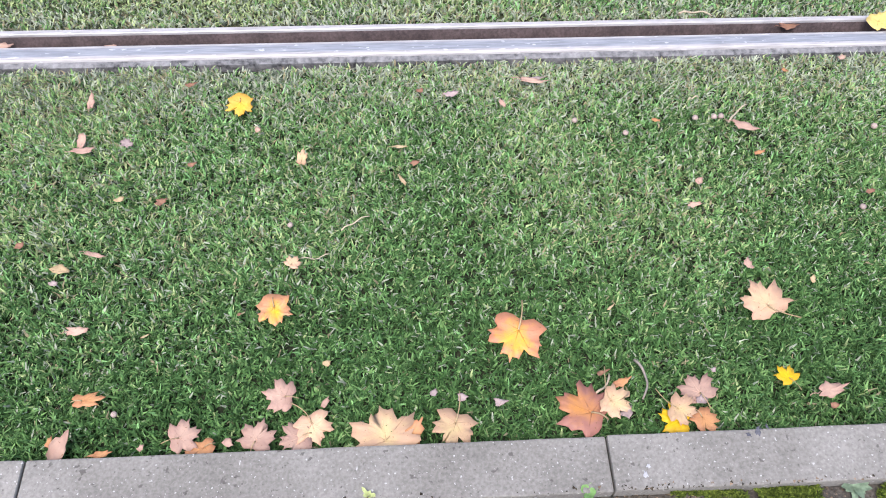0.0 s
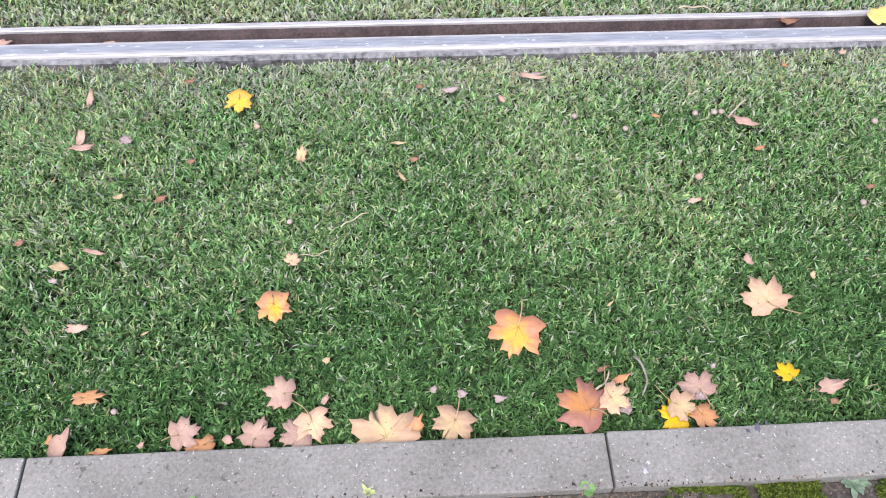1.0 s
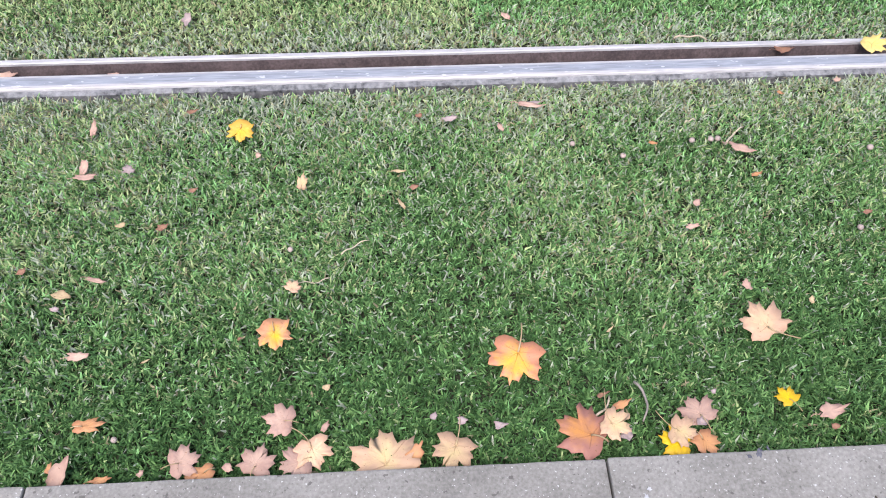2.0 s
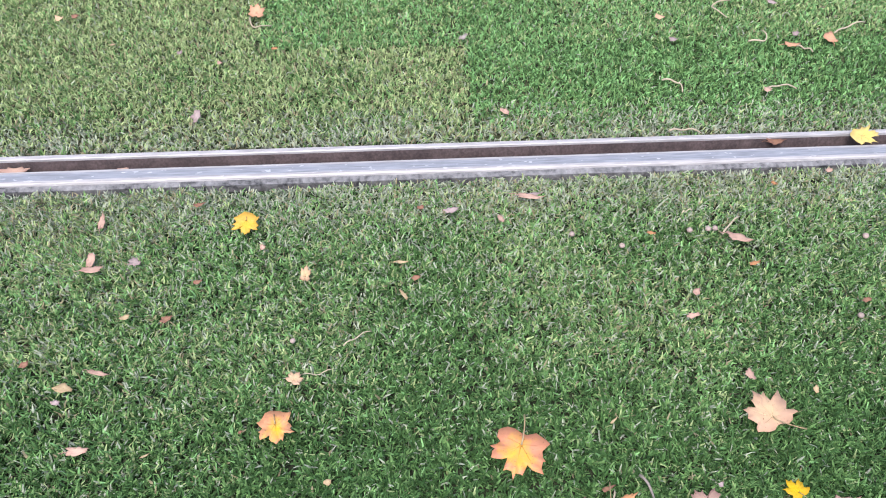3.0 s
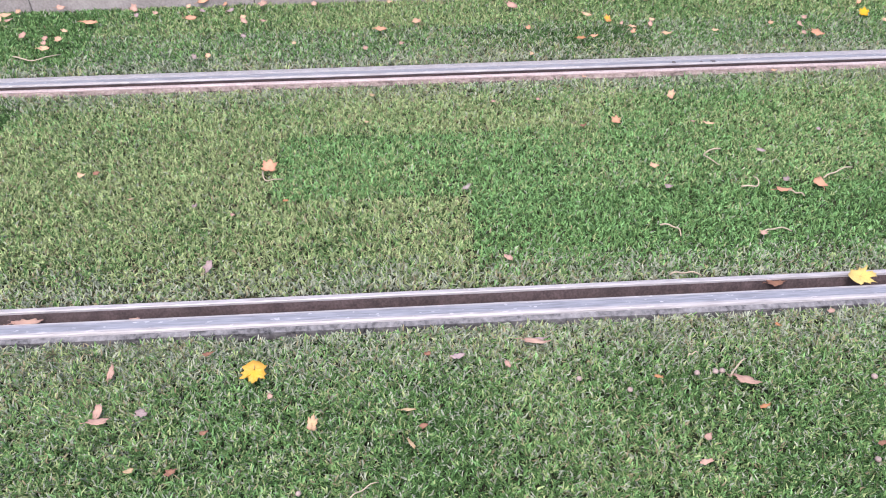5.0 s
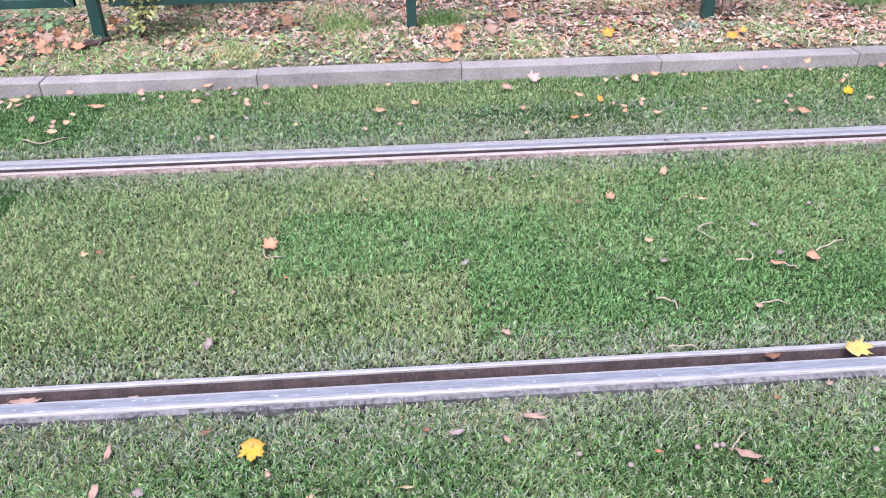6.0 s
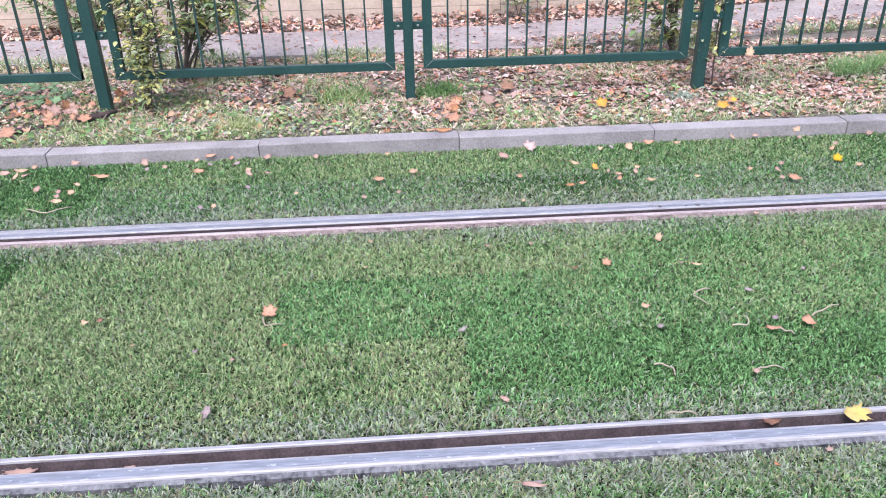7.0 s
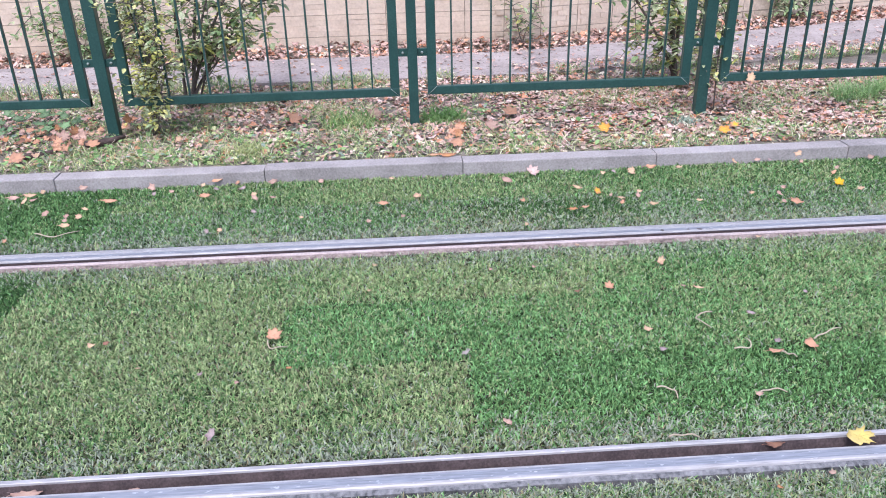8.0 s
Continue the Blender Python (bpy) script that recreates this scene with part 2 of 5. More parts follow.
for v in [g for g in rim["geom"] if isinstance(g, bmesh.types.BMVert)]:
    v.co.z = 0.0
footpath = tagged(mesh_ob("footpath", bm, M_PATH), "worn grey asphalt footpath edged with fallen leaves", "footpath", kind="structure")

# ---- pavement on the camera's side ----
pavement = tagged(mesh_ob("pavement", box(-9, 9, -8.0, -1.205, -0.06, -0.004, 0.004), M_PAVE), "plain grey concrete pavement", "pavement", kind="structure")


# ---- kerbs ----
def kerb_run(name, joints, y0, y1, z1, chamfer, material, label):
    run = tagged(new(name), label, "kerb", kind="structure")
    for k, (a, b) in enumerate(zip(joints, joints[1:])):
        bm = box(a + 0.0014, b - 0.0014, y0, y1, -0.12, z1 + 0.003 * math.sin(k * 2.3), chamfer)
        bmesh.ops.subdivide_edges(bm, edges=[e for e in bm.edges if e.calc_length() > 0.5], cuts=24)
        for v in bm.verts:
            s = noise.noise((v.co.x * 22, v.co.y * 30, v.co.z * 30))
            v.co.z += 0.0012 * s
            v.co.y += 0.0014 * noise.noise((v.co.x * 30, 5, v.co.z * 20))
        for f in bm.faces:
            f.smooth = False
        part("kerb_stone", bm, material, run)
    return run


near_joints = [-5.66, -4.66, -3.66, -2.665, -1.66, -0.66, 0.343, 1.345, 2.345, 3.35, 4.35, 5.35]
kerb_run("kerb_near", near_joints, -1.1642, -1.0655, 0.025, 0.0035, M_KERB, "grey speckled concrete edging kerb flush with the lawn")
far_joints = [-7.06, -6.0, -4.95, -3.89, -2.83, -1.785, -0.703, 0.344, 1.39, 2.45, 3.5, 4.55, 5.6, 6.65]
kerb_run("kerb_far", far_joints, 2.297, 2.405, 0.058, 0.006, M_KERB_FAR, "weathered grey concrete kerb between lawn and leafy verge")


# ---- rails ----
def rail(name, y_edge, inward):
    """A grooved tram rail; the running edge lies at y_edge, the groove on the inward side (+1 or -1)."""
    run = tagged(new(name), "grooved steel tram rail sunk in the lawn", "rail", group="tram track", kind="structure")
    length, step = 14.0, 0.25
    n = int(2 * length / step)

    def strip(profile, pname, material, label=""):
        bm = bmesh.new()
        prev = None
        for i in range(n + 1):
            x = -length + step * i
            ring = []
            for d, z in profile:
                wob = 0.0008 * noise.noise((x * 9, d * 60, z * 40))
                ring.append(bm.verts.new((x, y_edge + inward * (d + wob), z + wob)))
            if prev:
                for k in range(len(ring)):
                    j = (k + 1) % len(ring)
                    bm.faces.new((prev[k], prev[j], ring[j], ring[k]))
            prev = ring
        bmesh.ops.recalc_face_normals(bm, faces=bm.faces)
        return part(pname, bm, material, run, label)

    strip([(-0.037, -0.0008), (-0.010, 0.0004), (-0.010, -0.02), (-0.037, -0.02)], "running_surface", M_STEEL, "dull blue-grey steel running surface")
    strip([(-0.010, 0.0006), (-0.003, 0.0002), (0.0, -0.005), (-0.001, -0.008), (-0.010, -0.008)], "running_edge", M_EDGE, "polished inner edge with sky sheen in its colour")
    strip([(-0.049, -0.009), (-0.047, -0.004), (-0.044, -0.0012), (-0.037, -0.0006), (-0.037, -0.02), (-0.049, -0.02)], "outer_edge", M_EDGE, "polished outer edge with sky sheen in its colour")
    g = 0.0455 if inward > 0 else 0.036
    strip([(-0.049, -0.0205), (-0.0025, -0.0205), (-0.001, -0.0085), (0.004, -0.044), (g - 0.0135, -0.044), (g, -0.008), (g + 0.0145, -0.008), (g + 0.0145, -0.1), (-0.049, -0.1)],
          "groove", M_RUST, "rust-brown groove")
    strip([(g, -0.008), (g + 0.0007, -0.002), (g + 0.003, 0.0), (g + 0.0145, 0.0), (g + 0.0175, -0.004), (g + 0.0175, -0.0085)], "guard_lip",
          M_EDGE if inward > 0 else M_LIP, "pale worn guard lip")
    if inward > 0:
        strip([(-0.0495, -0.008), (-0.055, -0.0095), (-0.064, -0.013), (-0.066, -0.1), (-0.0495, -0.1)], "filler_strip", M_FILL, "grey weathered filler strip")
    else:
        strip([(-0.0495, -0.004), (-0.057, -0.002), (-0.088, -0.006), (-0.09, -0.1), (-0.0495, -0.1)], "filler_strip", M_SIDE, "light grey filler strip")
        strip([(0.0538, -0.008), (0.058, -0.010), (0.074, -0.016), (0.078, -0.1), (0.0538, -0.1)], "filler_strip", M_FOOT, "brown grimy filler strip")
    return run


rail("rail_near", 0.0, 1)
rail("rail_far", 1.435, -1)


# ---- fence ----
fence = thing("fence", "dark green painted steel fence with flat upright bars", "fence", at=(0, 3.05, 0.04))
FENCE_Y, TOP = 3.05, 1.15


def weld_bead(a, b, parent):
    part("weld", tube([a, ((a[0] + b[0]) / 2, a[1] - 0.001, (a[2] + b[2]) / 2), b], [0.0014, 0.0018, 0.0014], 5), M_WELD, parent, "pale weld line across the mitre")


def fence_panel(x0, x1, z0, bars, left=True, right=True):
    """A welded frame of box section with flat bars; coordinates are those of the fence's base."""
    w, d = 0.055, 0.02
    z0 = z0 - 0.04
    bm = bmesh.new()
    add_box(bm, x0, x1, -d, d, z0, z0 + 0.05, 0.004)
    add_box(bm, x0, x1, -d, d, TOP - 0.05, TOP, 0.004)
    add_box(bm, x0, x0 + w, -d + 0.001, d - 0.001, z0 + 0.002, TOP - 0.002, 0.004)
    add_box(bm, x1 - w, x1, -d + 0.001, d - 0.001, z0 + 0.002, TOP - 0.002, 0.004)
    frame_ob = part("panel_frame", bm, M_GREEN, fence)
    for x in bars:
        part("bar", box(x - 0.005, x + 0.005, -0.011, 0.011, z0 + 0.05, TOP - 0.05, 0.002), M_GREEN, frame_ob)
    if left:
        weld_bead((x0 + 0.003, -d - 0.001, z0 + 0.003), (x0 + w, -d - 0.001, z0 + 0.05), frame_ob)
    if right:
        weld_bead((x1 - 0.003, -d - 0.001, z0 + 0.003), (x1 - w, -d - 0.001, z0 + 0.05), frame_ob)
    return frame_ob


fence_panel(-3.43, -1.80, 0.238, [-3.30 + 0.1215 * k for k in range(12)])
fence_panel(-1.605, 0.028, 0.234, [-1.46 + 0.1205 * k for k in range(12)])
fence_panel(0.197, 1.80, 0.238, [0.345 + 0.117 * k for k in range(12)])
fence_panel(1.99, 3.62, 0.250, [2.129 + 0.122 * k for k in range(12)])
for px, wide, left_x, right_x in ((-3.53, 0.062, -3.63, -3.43), (-1.70, 0.066, -1.80, -1.605), (0.111, 0.058, 0.028, 0.197), (1.888, 0.068, 1.80, 1.99), (3.73, 0.064, 3.62, 3.84)):
    bm = box(px - wide / 2, px + wide / 2, -0.03, 0.03, -0.15, TOP + 0.06, 0.005)
    post = part("fence_post", bm, M_GREEN, fence)
    for z in (0.43, 0.95):
        for a, b in ((left_x - 0.002, px - wide / 2), (px + wide / 2, right_x + 0.002)):
            plate = part("bracket", box(a, b, -0.012, 0.012, z, z + 0.045, 0.002), M_GREEN, post)
    for z in (0.43, 0.95):
        for x in ((left_x + px - wide / 2) / 2, (right_x + px + wide / 2) / 2):
            part("bolt", tube([(x, -0.011, z + 0.022), (x, -0.019, z + 0.022)], [0.009, 0.008], 6), M_WELD, post, "pale bolt head")


# ---- wall ----
def wall_point(x, out=0.0):
    return Vector((x, 5.50 + bend(x) + out, 0))


wall = tagged(new("wall_back"), "cream split-stone garden wall behind the footpath", "wall", kind="structure")
bm = bmesh.new()
for a, b in ((-9.0, 1.0), (1.0, 9.0)):
    p, q = wall_point(a), wall_point(b)
    quad = [p, q, q + Vector((0, 0.3, 0)), p + Vector((0, 0.3, 0))]
    low = [bm.verts.new((v.x, v.y, -0.05)) for v in quad]
    high = [bm.verts.new((v.x, v.y, 2.0)) for v in quad]
    bm.faces.new(low[::-1])
    bm.faces.new(high)
    for k in range(4):
        bm.faces.new((low[k], low[(k + 1) % 4], high[(k + 1) % 4], high[k]))
part("wall_core", bm, M_JOINT, wall)


# courses of split stone; the lower ones in sight stand singly, the upper ones are joined
def stone_mesh(k):
    rng = random.Random(40 + k)
    bm = bmesh.new()
    add_box(bm, -0.5, 0.5, -0.5, 0.5, -0.5, 0.5)
    bmesh.ops.subdivide_edges(bm, edges=[e for e in bm.edges if abs(e.verts[0].co.x - e.verts[1].co.x) > 0.5], cuts=2)
    for v in bm.verts:
        if v.co.y < 0:
            v.co.y += rng.uniform(-0.35, 0.25)
            v.co.z += rng.uniform(-0.02, 0.02)
    me = bpy.data.meshes.new("stone")
    bm.to_mesh(me)
    bm.free()
    me.materials.append(M_STONE)
    return me


STONES = [stone_mesh(k) for k in range(8)]
stone_rng = random.Random(7)
COURSE = 0.046
upper_v, upper_f = [], []
for c in range(40):
    x = -4.6 + stone_rng.uniform(0, 0.2)
    while x < 5.6:
        w = stone_rng.uniform(0.16, 0.36)
        p = wall_point(x + w / 2)
        turn = 0.0 if x + w / 2 < 1.0 else math.atan(0.25)
        m = (Matrix.Translation((p.x, p.y - 0.002 + stone_rng.uniform(-0.0012, 0.0012), 0.07 + COURSE * (c + 0.5))) @ Matrix.Rotation(turn, 4, "Z")
             @ Matrix.Diagonal((w - 0.0006, 0.007, COURSE - 0.0006, 1)))
        if c < 10 and -3.4 < x < 4.7:
            ob = new("stone", STONES[stone_rng.randrange(8)])
            ob.parent = wall
            ob.matrix_basis = m
        else:
            me = STONES[stone_rng.randrange(8)]
            base = len(upper_v)
            upper_v.extend(m @ v.co for v in me.vertices)
            upper_f.extend([base + i for i in f.vertices] for f in me.polygons)
        x += w
me = bpy.data.meshes.new("upper_stonework")
me.from_pydata(upper_v, [], upper_f)
me.materials.append(M_STONE)
upper = new("upper_stonework", me)
upper.parent = wall
upper["kind"] = "stuff"

# wire trellis a hand's width before the wall
trellis = thing("wire_trellis", "thin grey wire trellis before the stone wall", "trellis", at=(0, 5.42, 0.06))
for k in range(9):
    z = 0.11 + 0.185 * k
    part("wire", tube([(-5, 0, z), (-2, 0, z + 0.004), (1, 0, z - 0.003), (5, 1.0, z)], [0.0028] * 4, 4), M_WIRE, trellis)
for k in range(26):
    x = -4.2 + 0.345 * k
    y = bend(x) - 0.006
    part("wire", tube([(x, y, -0.03), (x + 0.01 * math.sin(k * 3.1), y, 0.9), (x, y, 1.75)], [0.0026] * 3, 4), M_WIRE, trellis)


# ---- lawn ----
SLOTS = [G_GREEN, G_DEEP, G_PALE, G_DRY, G_GREY, G_FRESH]
lawn_rng = np.random.default_rng(11)


def vnoise(x, y, scale, seed):
    """Smooth value noise on arrays, from 0 to 1."""
    table = np.random.default_rng(seed).random((256, 256))
    u, v = x * scale + 31.7, y * scale + 17.3
    i, j = np.floor(u).astype(int), np.floor(v).astype(int)
    fu, fv = u - i, v - j
    fu, fv = fu * fu * (3 - 2 * fu), fv * fv * (3 - 2 * fv)
    g = lambda a, b: table[a % 256, b % 256]
    return (g(i, j) * (1 - fu) + g(i + 1, j) * fu) * (1 - fv) + (g(i, j + 1) * (1 - fu) + g(i + 1, j + 1) * fu) * fv


def turf_weights(x, y):
    """Shares of green, deep, pale, dry and greyed blades, sod by sod."""
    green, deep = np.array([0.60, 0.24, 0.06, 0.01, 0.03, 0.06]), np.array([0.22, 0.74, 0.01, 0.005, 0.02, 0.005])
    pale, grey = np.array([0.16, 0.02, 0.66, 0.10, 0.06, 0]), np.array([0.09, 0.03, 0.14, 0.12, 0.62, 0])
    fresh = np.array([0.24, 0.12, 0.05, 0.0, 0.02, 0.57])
    edge = 0.02 * (vnoise(x, y, 14, 3) - 0.5)
    xs, ys = x + edge, y + edge
    w = np.zeros((len(x), 6))

    def lay(mask, mixture):
        w[mask] = mixture

    near = ys < 0.0
    # Towards the kerb: longer, greener grass, and shade there put into darker blades.
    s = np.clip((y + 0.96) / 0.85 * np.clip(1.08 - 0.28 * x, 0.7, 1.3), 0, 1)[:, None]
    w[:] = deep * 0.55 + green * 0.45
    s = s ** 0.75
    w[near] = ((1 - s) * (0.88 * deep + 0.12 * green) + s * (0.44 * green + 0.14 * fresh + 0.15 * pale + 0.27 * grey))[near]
    lay(near & (xs < -0.72) & (ys > -0.62) & (ys < -0.5), 0.3 * pale + 0.2 * grey + 0.5 * green)
    mid = (ys > 0.0) & (ys < 1.435)
    first, second, third = mid & (ys < 0.535), mid & (ys >= 0.535) & (ys < 0.95), mid & (ys >= 0.95)
    lay(first, 0.30 * green + 0.58 * fresh + 0.12 * deep)
    lay(first & (xs < 0.205), 0.86 * pale + 0.14 * green)
    lay(second, 0.20 * green + 0.62 * fresh + 0.18 * pale)
    lay(second & (xs > 0.55), 0.20 * green + 0.46 * fresh + 0.34 * pale)
    lay(second & (xs < -0.43), 0.84 * pale + 0.10 * green + 0.06 * fresh)
    lay(third, 0.10 * green + 0.40 * fresh + 0.50 * pale)
    lay(third & (xs < 0.75), 0.82 * pale + 0.18 * fresh)
    lay(third & (xs < -1.48), 0.5 * deep + 0.5 * green)
    far = ys > 1.435
    lay(far, 0.35 * green + 0.25 * fresh + 0.40 * grey)
    lay(far & (ys > 1.95), 0.27 * green + 0.13 * fresh + 0.6 * pale)
    lay(far & (ys < 1.88) & (xs > 0.3) & (xs < 1.15), 0.7 * deep + 0.3 * grey)
    lay(far & (xs < -1.4), 0.12 * deep + 0.68 * green + 0.2 * fresh)
    # sods farther down the track
    patch = (vnoise(np.floor(xs / 0.8) * 7.3, np.floor(ys / 0.42) * 5.1, 1.0, 31))[:, None]
    beyond = np.clip((np.abs(x - 0.2) - 2.0) / 0.5, 0, 1)[:, None]
    w[:] = w * (1 - beyond) + beyond * (0.56 * green + 0.1 * fresh + 0.34 * (patch * pale + (1 - patch) * deep))
    # trodden, dusty strips beside the rails
    by_rail = np.minimum(np.minimum(np.abs(y + 0.08), np.abs(y - 0.06)), np.minimum(np.abs(y - 1.37), np.abs(y - 1.53)))
    k = np.clip(1.15 - by_rail / 0.17, 0, 1)[:, None] * 0.85
    w[:] = w * (1 - k) + grey * k
    # uneven growth
    n1 = (vnoise(x, y, 4.0, 5) - 0.5)[:, None]
    w[:, 2:4] *= np.clip(1 + 1.6 * n1, 0.1, 3)
    w[:, 1:2] *= np.clip(1 - 1.5 * n1, 0.1, 3)
    return w / w.sum(axis=1, keepdims=True)


def blades(name, x, y, ground_z, long, wide, lean, label, category="grass", weights=turf_weights, slots=None, comb=0.0):
    """Blades of grass at the given roots, each a bent strip that narrows to a blunt tip; comb lays neighbours the same way."""
    n = len(x)
    r = lawn_rng
    az = r.random(n) * 2 * np.pi
    if comb:
        az = np.where(r.random(n) < comb, 14 * vnoise(x, y, 34, 41) + r.normal(0, 0.7, n), az)
    h = long * (0.6 + 0.65 * r.random(n))
    th = np.radians(lean[0] + (lean[1] - lean[0]) * r.random(n))
    th2 = th + np.radians(8 + 40 * r.random(n))
    ca, sa = np.cos(az), np.sin(az)
    wd = wide * (0.65 + 0.6 * r.random(n)) / 2
    root = np.stack([x, y, ground_z], 1)
    d1 = np.stack([np.sin(th) * ca, np.sin(th) * sa, np.cos(th)], 1) * (h * 0.5)[:, None]
    az2 = az + (r.random(n) - 0.5) * 3.2
    d2 = np.stack([np.sin(th2) * np.cos(az2), np.sin(th2) * np.sin(az2), np.cos(th2)], 1) * (h * 0.5)[:, None]
    tw = (r.random(n) - 0.5) * 1.6
    side = np.stack([-np.sin(az + tw), np.cos(az + tw), 0.5 * (r.random(n) - 0.5)], 1) * wd[:, None]
    mid = root + d1
    tip = mid + d2
    rows = [root - side * 0.75, root + side * 0.75, mid - side, mid + side, tip - side * 0.4, tip + side * 0.4]
    v = np.stack(rows, 1).reshape(-1, 3)
    base = np.arange(n)[:, None] * len(rows)
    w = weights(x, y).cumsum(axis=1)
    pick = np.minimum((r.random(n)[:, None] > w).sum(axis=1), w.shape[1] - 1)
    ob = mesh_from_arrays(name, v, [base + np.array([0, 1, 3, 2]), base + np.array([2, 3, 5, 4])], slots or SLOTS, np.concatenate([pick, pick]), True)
    return tagged(ob, label, category, kind="stuff")


def seam_gap(x, y):
    """How near a root lies to a seam between two sods, from 0 to 1."""
    wave = 0.012 * (vnoise(x, y, 9, 44) - 0.5)
    along = np.minimum(np.abs(y - 0.535 + wave), np.abs(y - 0.95 + wave))
    across = np.where(y < 0.535, np.abs(x - 0.205 + wave), np.where(y < 0.95, np.abs(x + 0.43 + wave), np.abs(x + 1.48 + wave)))
    middle = np.clip(1 - np.minimum(along, across) / 0.007, 0, 1) * ((y > 0.06) & (y < 1.37)) * (vnoise(x, y, 5, 45) > 0.35)
    near = np.clip(1 - np.abs(x + 0.705 + 2.2 * wave) / 0.009, 0, 1) * ((y > -0.74) & (y < -0.34)) * (vnoise(x, y, 14, 48) > 0.3)
    bare = np.clip(1 - np.hypot((x + 0.70) / 0.022, (y + 0.69) / 0.05), 0, 1)
    return np.maximum(middle, np.maximum(near, bare))


def turf(name, y0, y1, x0, x1, density, long, wide, lean=(8, 54), gap=0.7):
    """One strip of lawn: thick between x0 and x1, thinning out to coarser, broader blades down the track on either hand."""
    r = lawn_rng
    n = int((y1 - y0) * (x1 - x0) * density)
    thick = x0 + (x1 - x0) * r.random(n)
    fade = int((y1 - y0) * 0.16 * density)
    coarse = int((y1 - y0) * 6.0 * 2100)
    left = np.concatenate([x0 - r.exponential(0.2, fade), x0 - 6.0 * r.random(coarse)])
    right = np.concatenate([x1 + r.exponential(0.2, fade), x1 + 6.0 * r.random(coarse)])
    x = np.concatenate([thick, left, right])
    y = y0 + (y1 - y0) * r.random(len(x))
    keep = 0.12 * vnoise(x, y, 38, 21) + 0.12 * vnoise(x, y, 9, 22) + 0.8 * vnoise(x, y, 135, 23) + 0.5 * r.random(len(x)) > gap
    keep &= r.random(len(x)) > 0.85 * seam_gap(x, y)
    ragged = 0.016 * vnoise(x, y * 0, 13, 46) + 0.01 * vnoise(x, y * 0, 47, 47)
    keep &= (y > y0 + ragged * (y0 > 0)) & (y < y1 - ragged * (y1 < 2))
    x, y = x[keep], y[keep]
    off = np.clip(np.maximum(x0 - x, x - x1) / 0.6, 0, 1)
    size = long * (0.8 + 0.4 * vnoise(x, y, 5, 8)) * (0.8 + 0.4 * vnoise(x, y, 135, 23)) * (1 + 0.9 * off)
    z = np.full(len(x), -0.0245) + 0.006 * vnoise(x, y, 6, 9)
    return blades(name, x, y, z, size, wide * (1 + 3.6 * off), lean, "short mown lawn turf with pale and deep green sods", comb=0.35)


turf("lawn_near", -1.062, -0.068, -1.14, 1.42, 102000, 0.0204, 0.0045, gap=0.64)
turf("lawn_middle", 0.064, 1.362, -1.75, 2.1, 60000, 0.0196, 0.0050, gap=0.62)
turf("lawn_far", 1.522, 2.296, -2.0, 2.65, 39000, 0.0215, 0.0057, gap=0.60)


# ---- fallen leaves ----
def leaf_mat(name, centre, rim, spots=(0.2, 0.1, 0.05), spot_at=0.66, split=None):
    """A leaf's colour runs from its middle to its rim and is blotched."""
    m, nt, b = nodes_of(name)
    tc = nt.nodes.new("ShaderNodeTexCoord")
    obj = tc.outputs["Object"]
    geo = nt.nodes.new("ShaderNodeNewGeometry")
    ln = nt.nodes.new("ShaderNodeVectorMath")
    ln.operation = "LENGTH"
    nt.links.new(obj, ln.inputs[0])
    blot = noise_node(nt, geo.outputs["Position"], 38, 4)
    sm = nt.nodes.new("ShaderNodeMath")
    sm.operation = "MULTIPLY_ADD"
    nt.links.new(blot, sm.inputs[0])
    sm.inputs[1].default_value = 0.9
    nt.links.new(ln.outputs["Value"], sm.inputs[2])
    col = ramp(nt, sm.outputs[0], [(0.45, centre), (0.85, rim)])
    dots = noise_node(nt, geo.outputs["Position"], 210, 2)
    col = mix(nt, ramp(nt, dots, [(spot_at, (0, 0, 0)), (spot_at + 0.05, (0.8, 0.8, 0.8))]), col, spots)
    info = nt.nodes.new("ShaderNodeObjectInfo")
    col = mix(nt, 1.0, col, ramp(nt, info.outputs["Random"], [(0, (0.84, 0.82, 0.8)), (1, (1.1, 1.08, 1.05))]), "MULTIPLY")
    nt.links.new(col, b.inputs["Base Color"])
    b.inputs["Roughness"].default_value = 0.55
    b.inputs["Specular IOR Level"].default_value = 0.3
    bump(nt, b, noise_node(nt, geo.outputs["Position"], 120, 4), 0.35, 0.002)
    return m


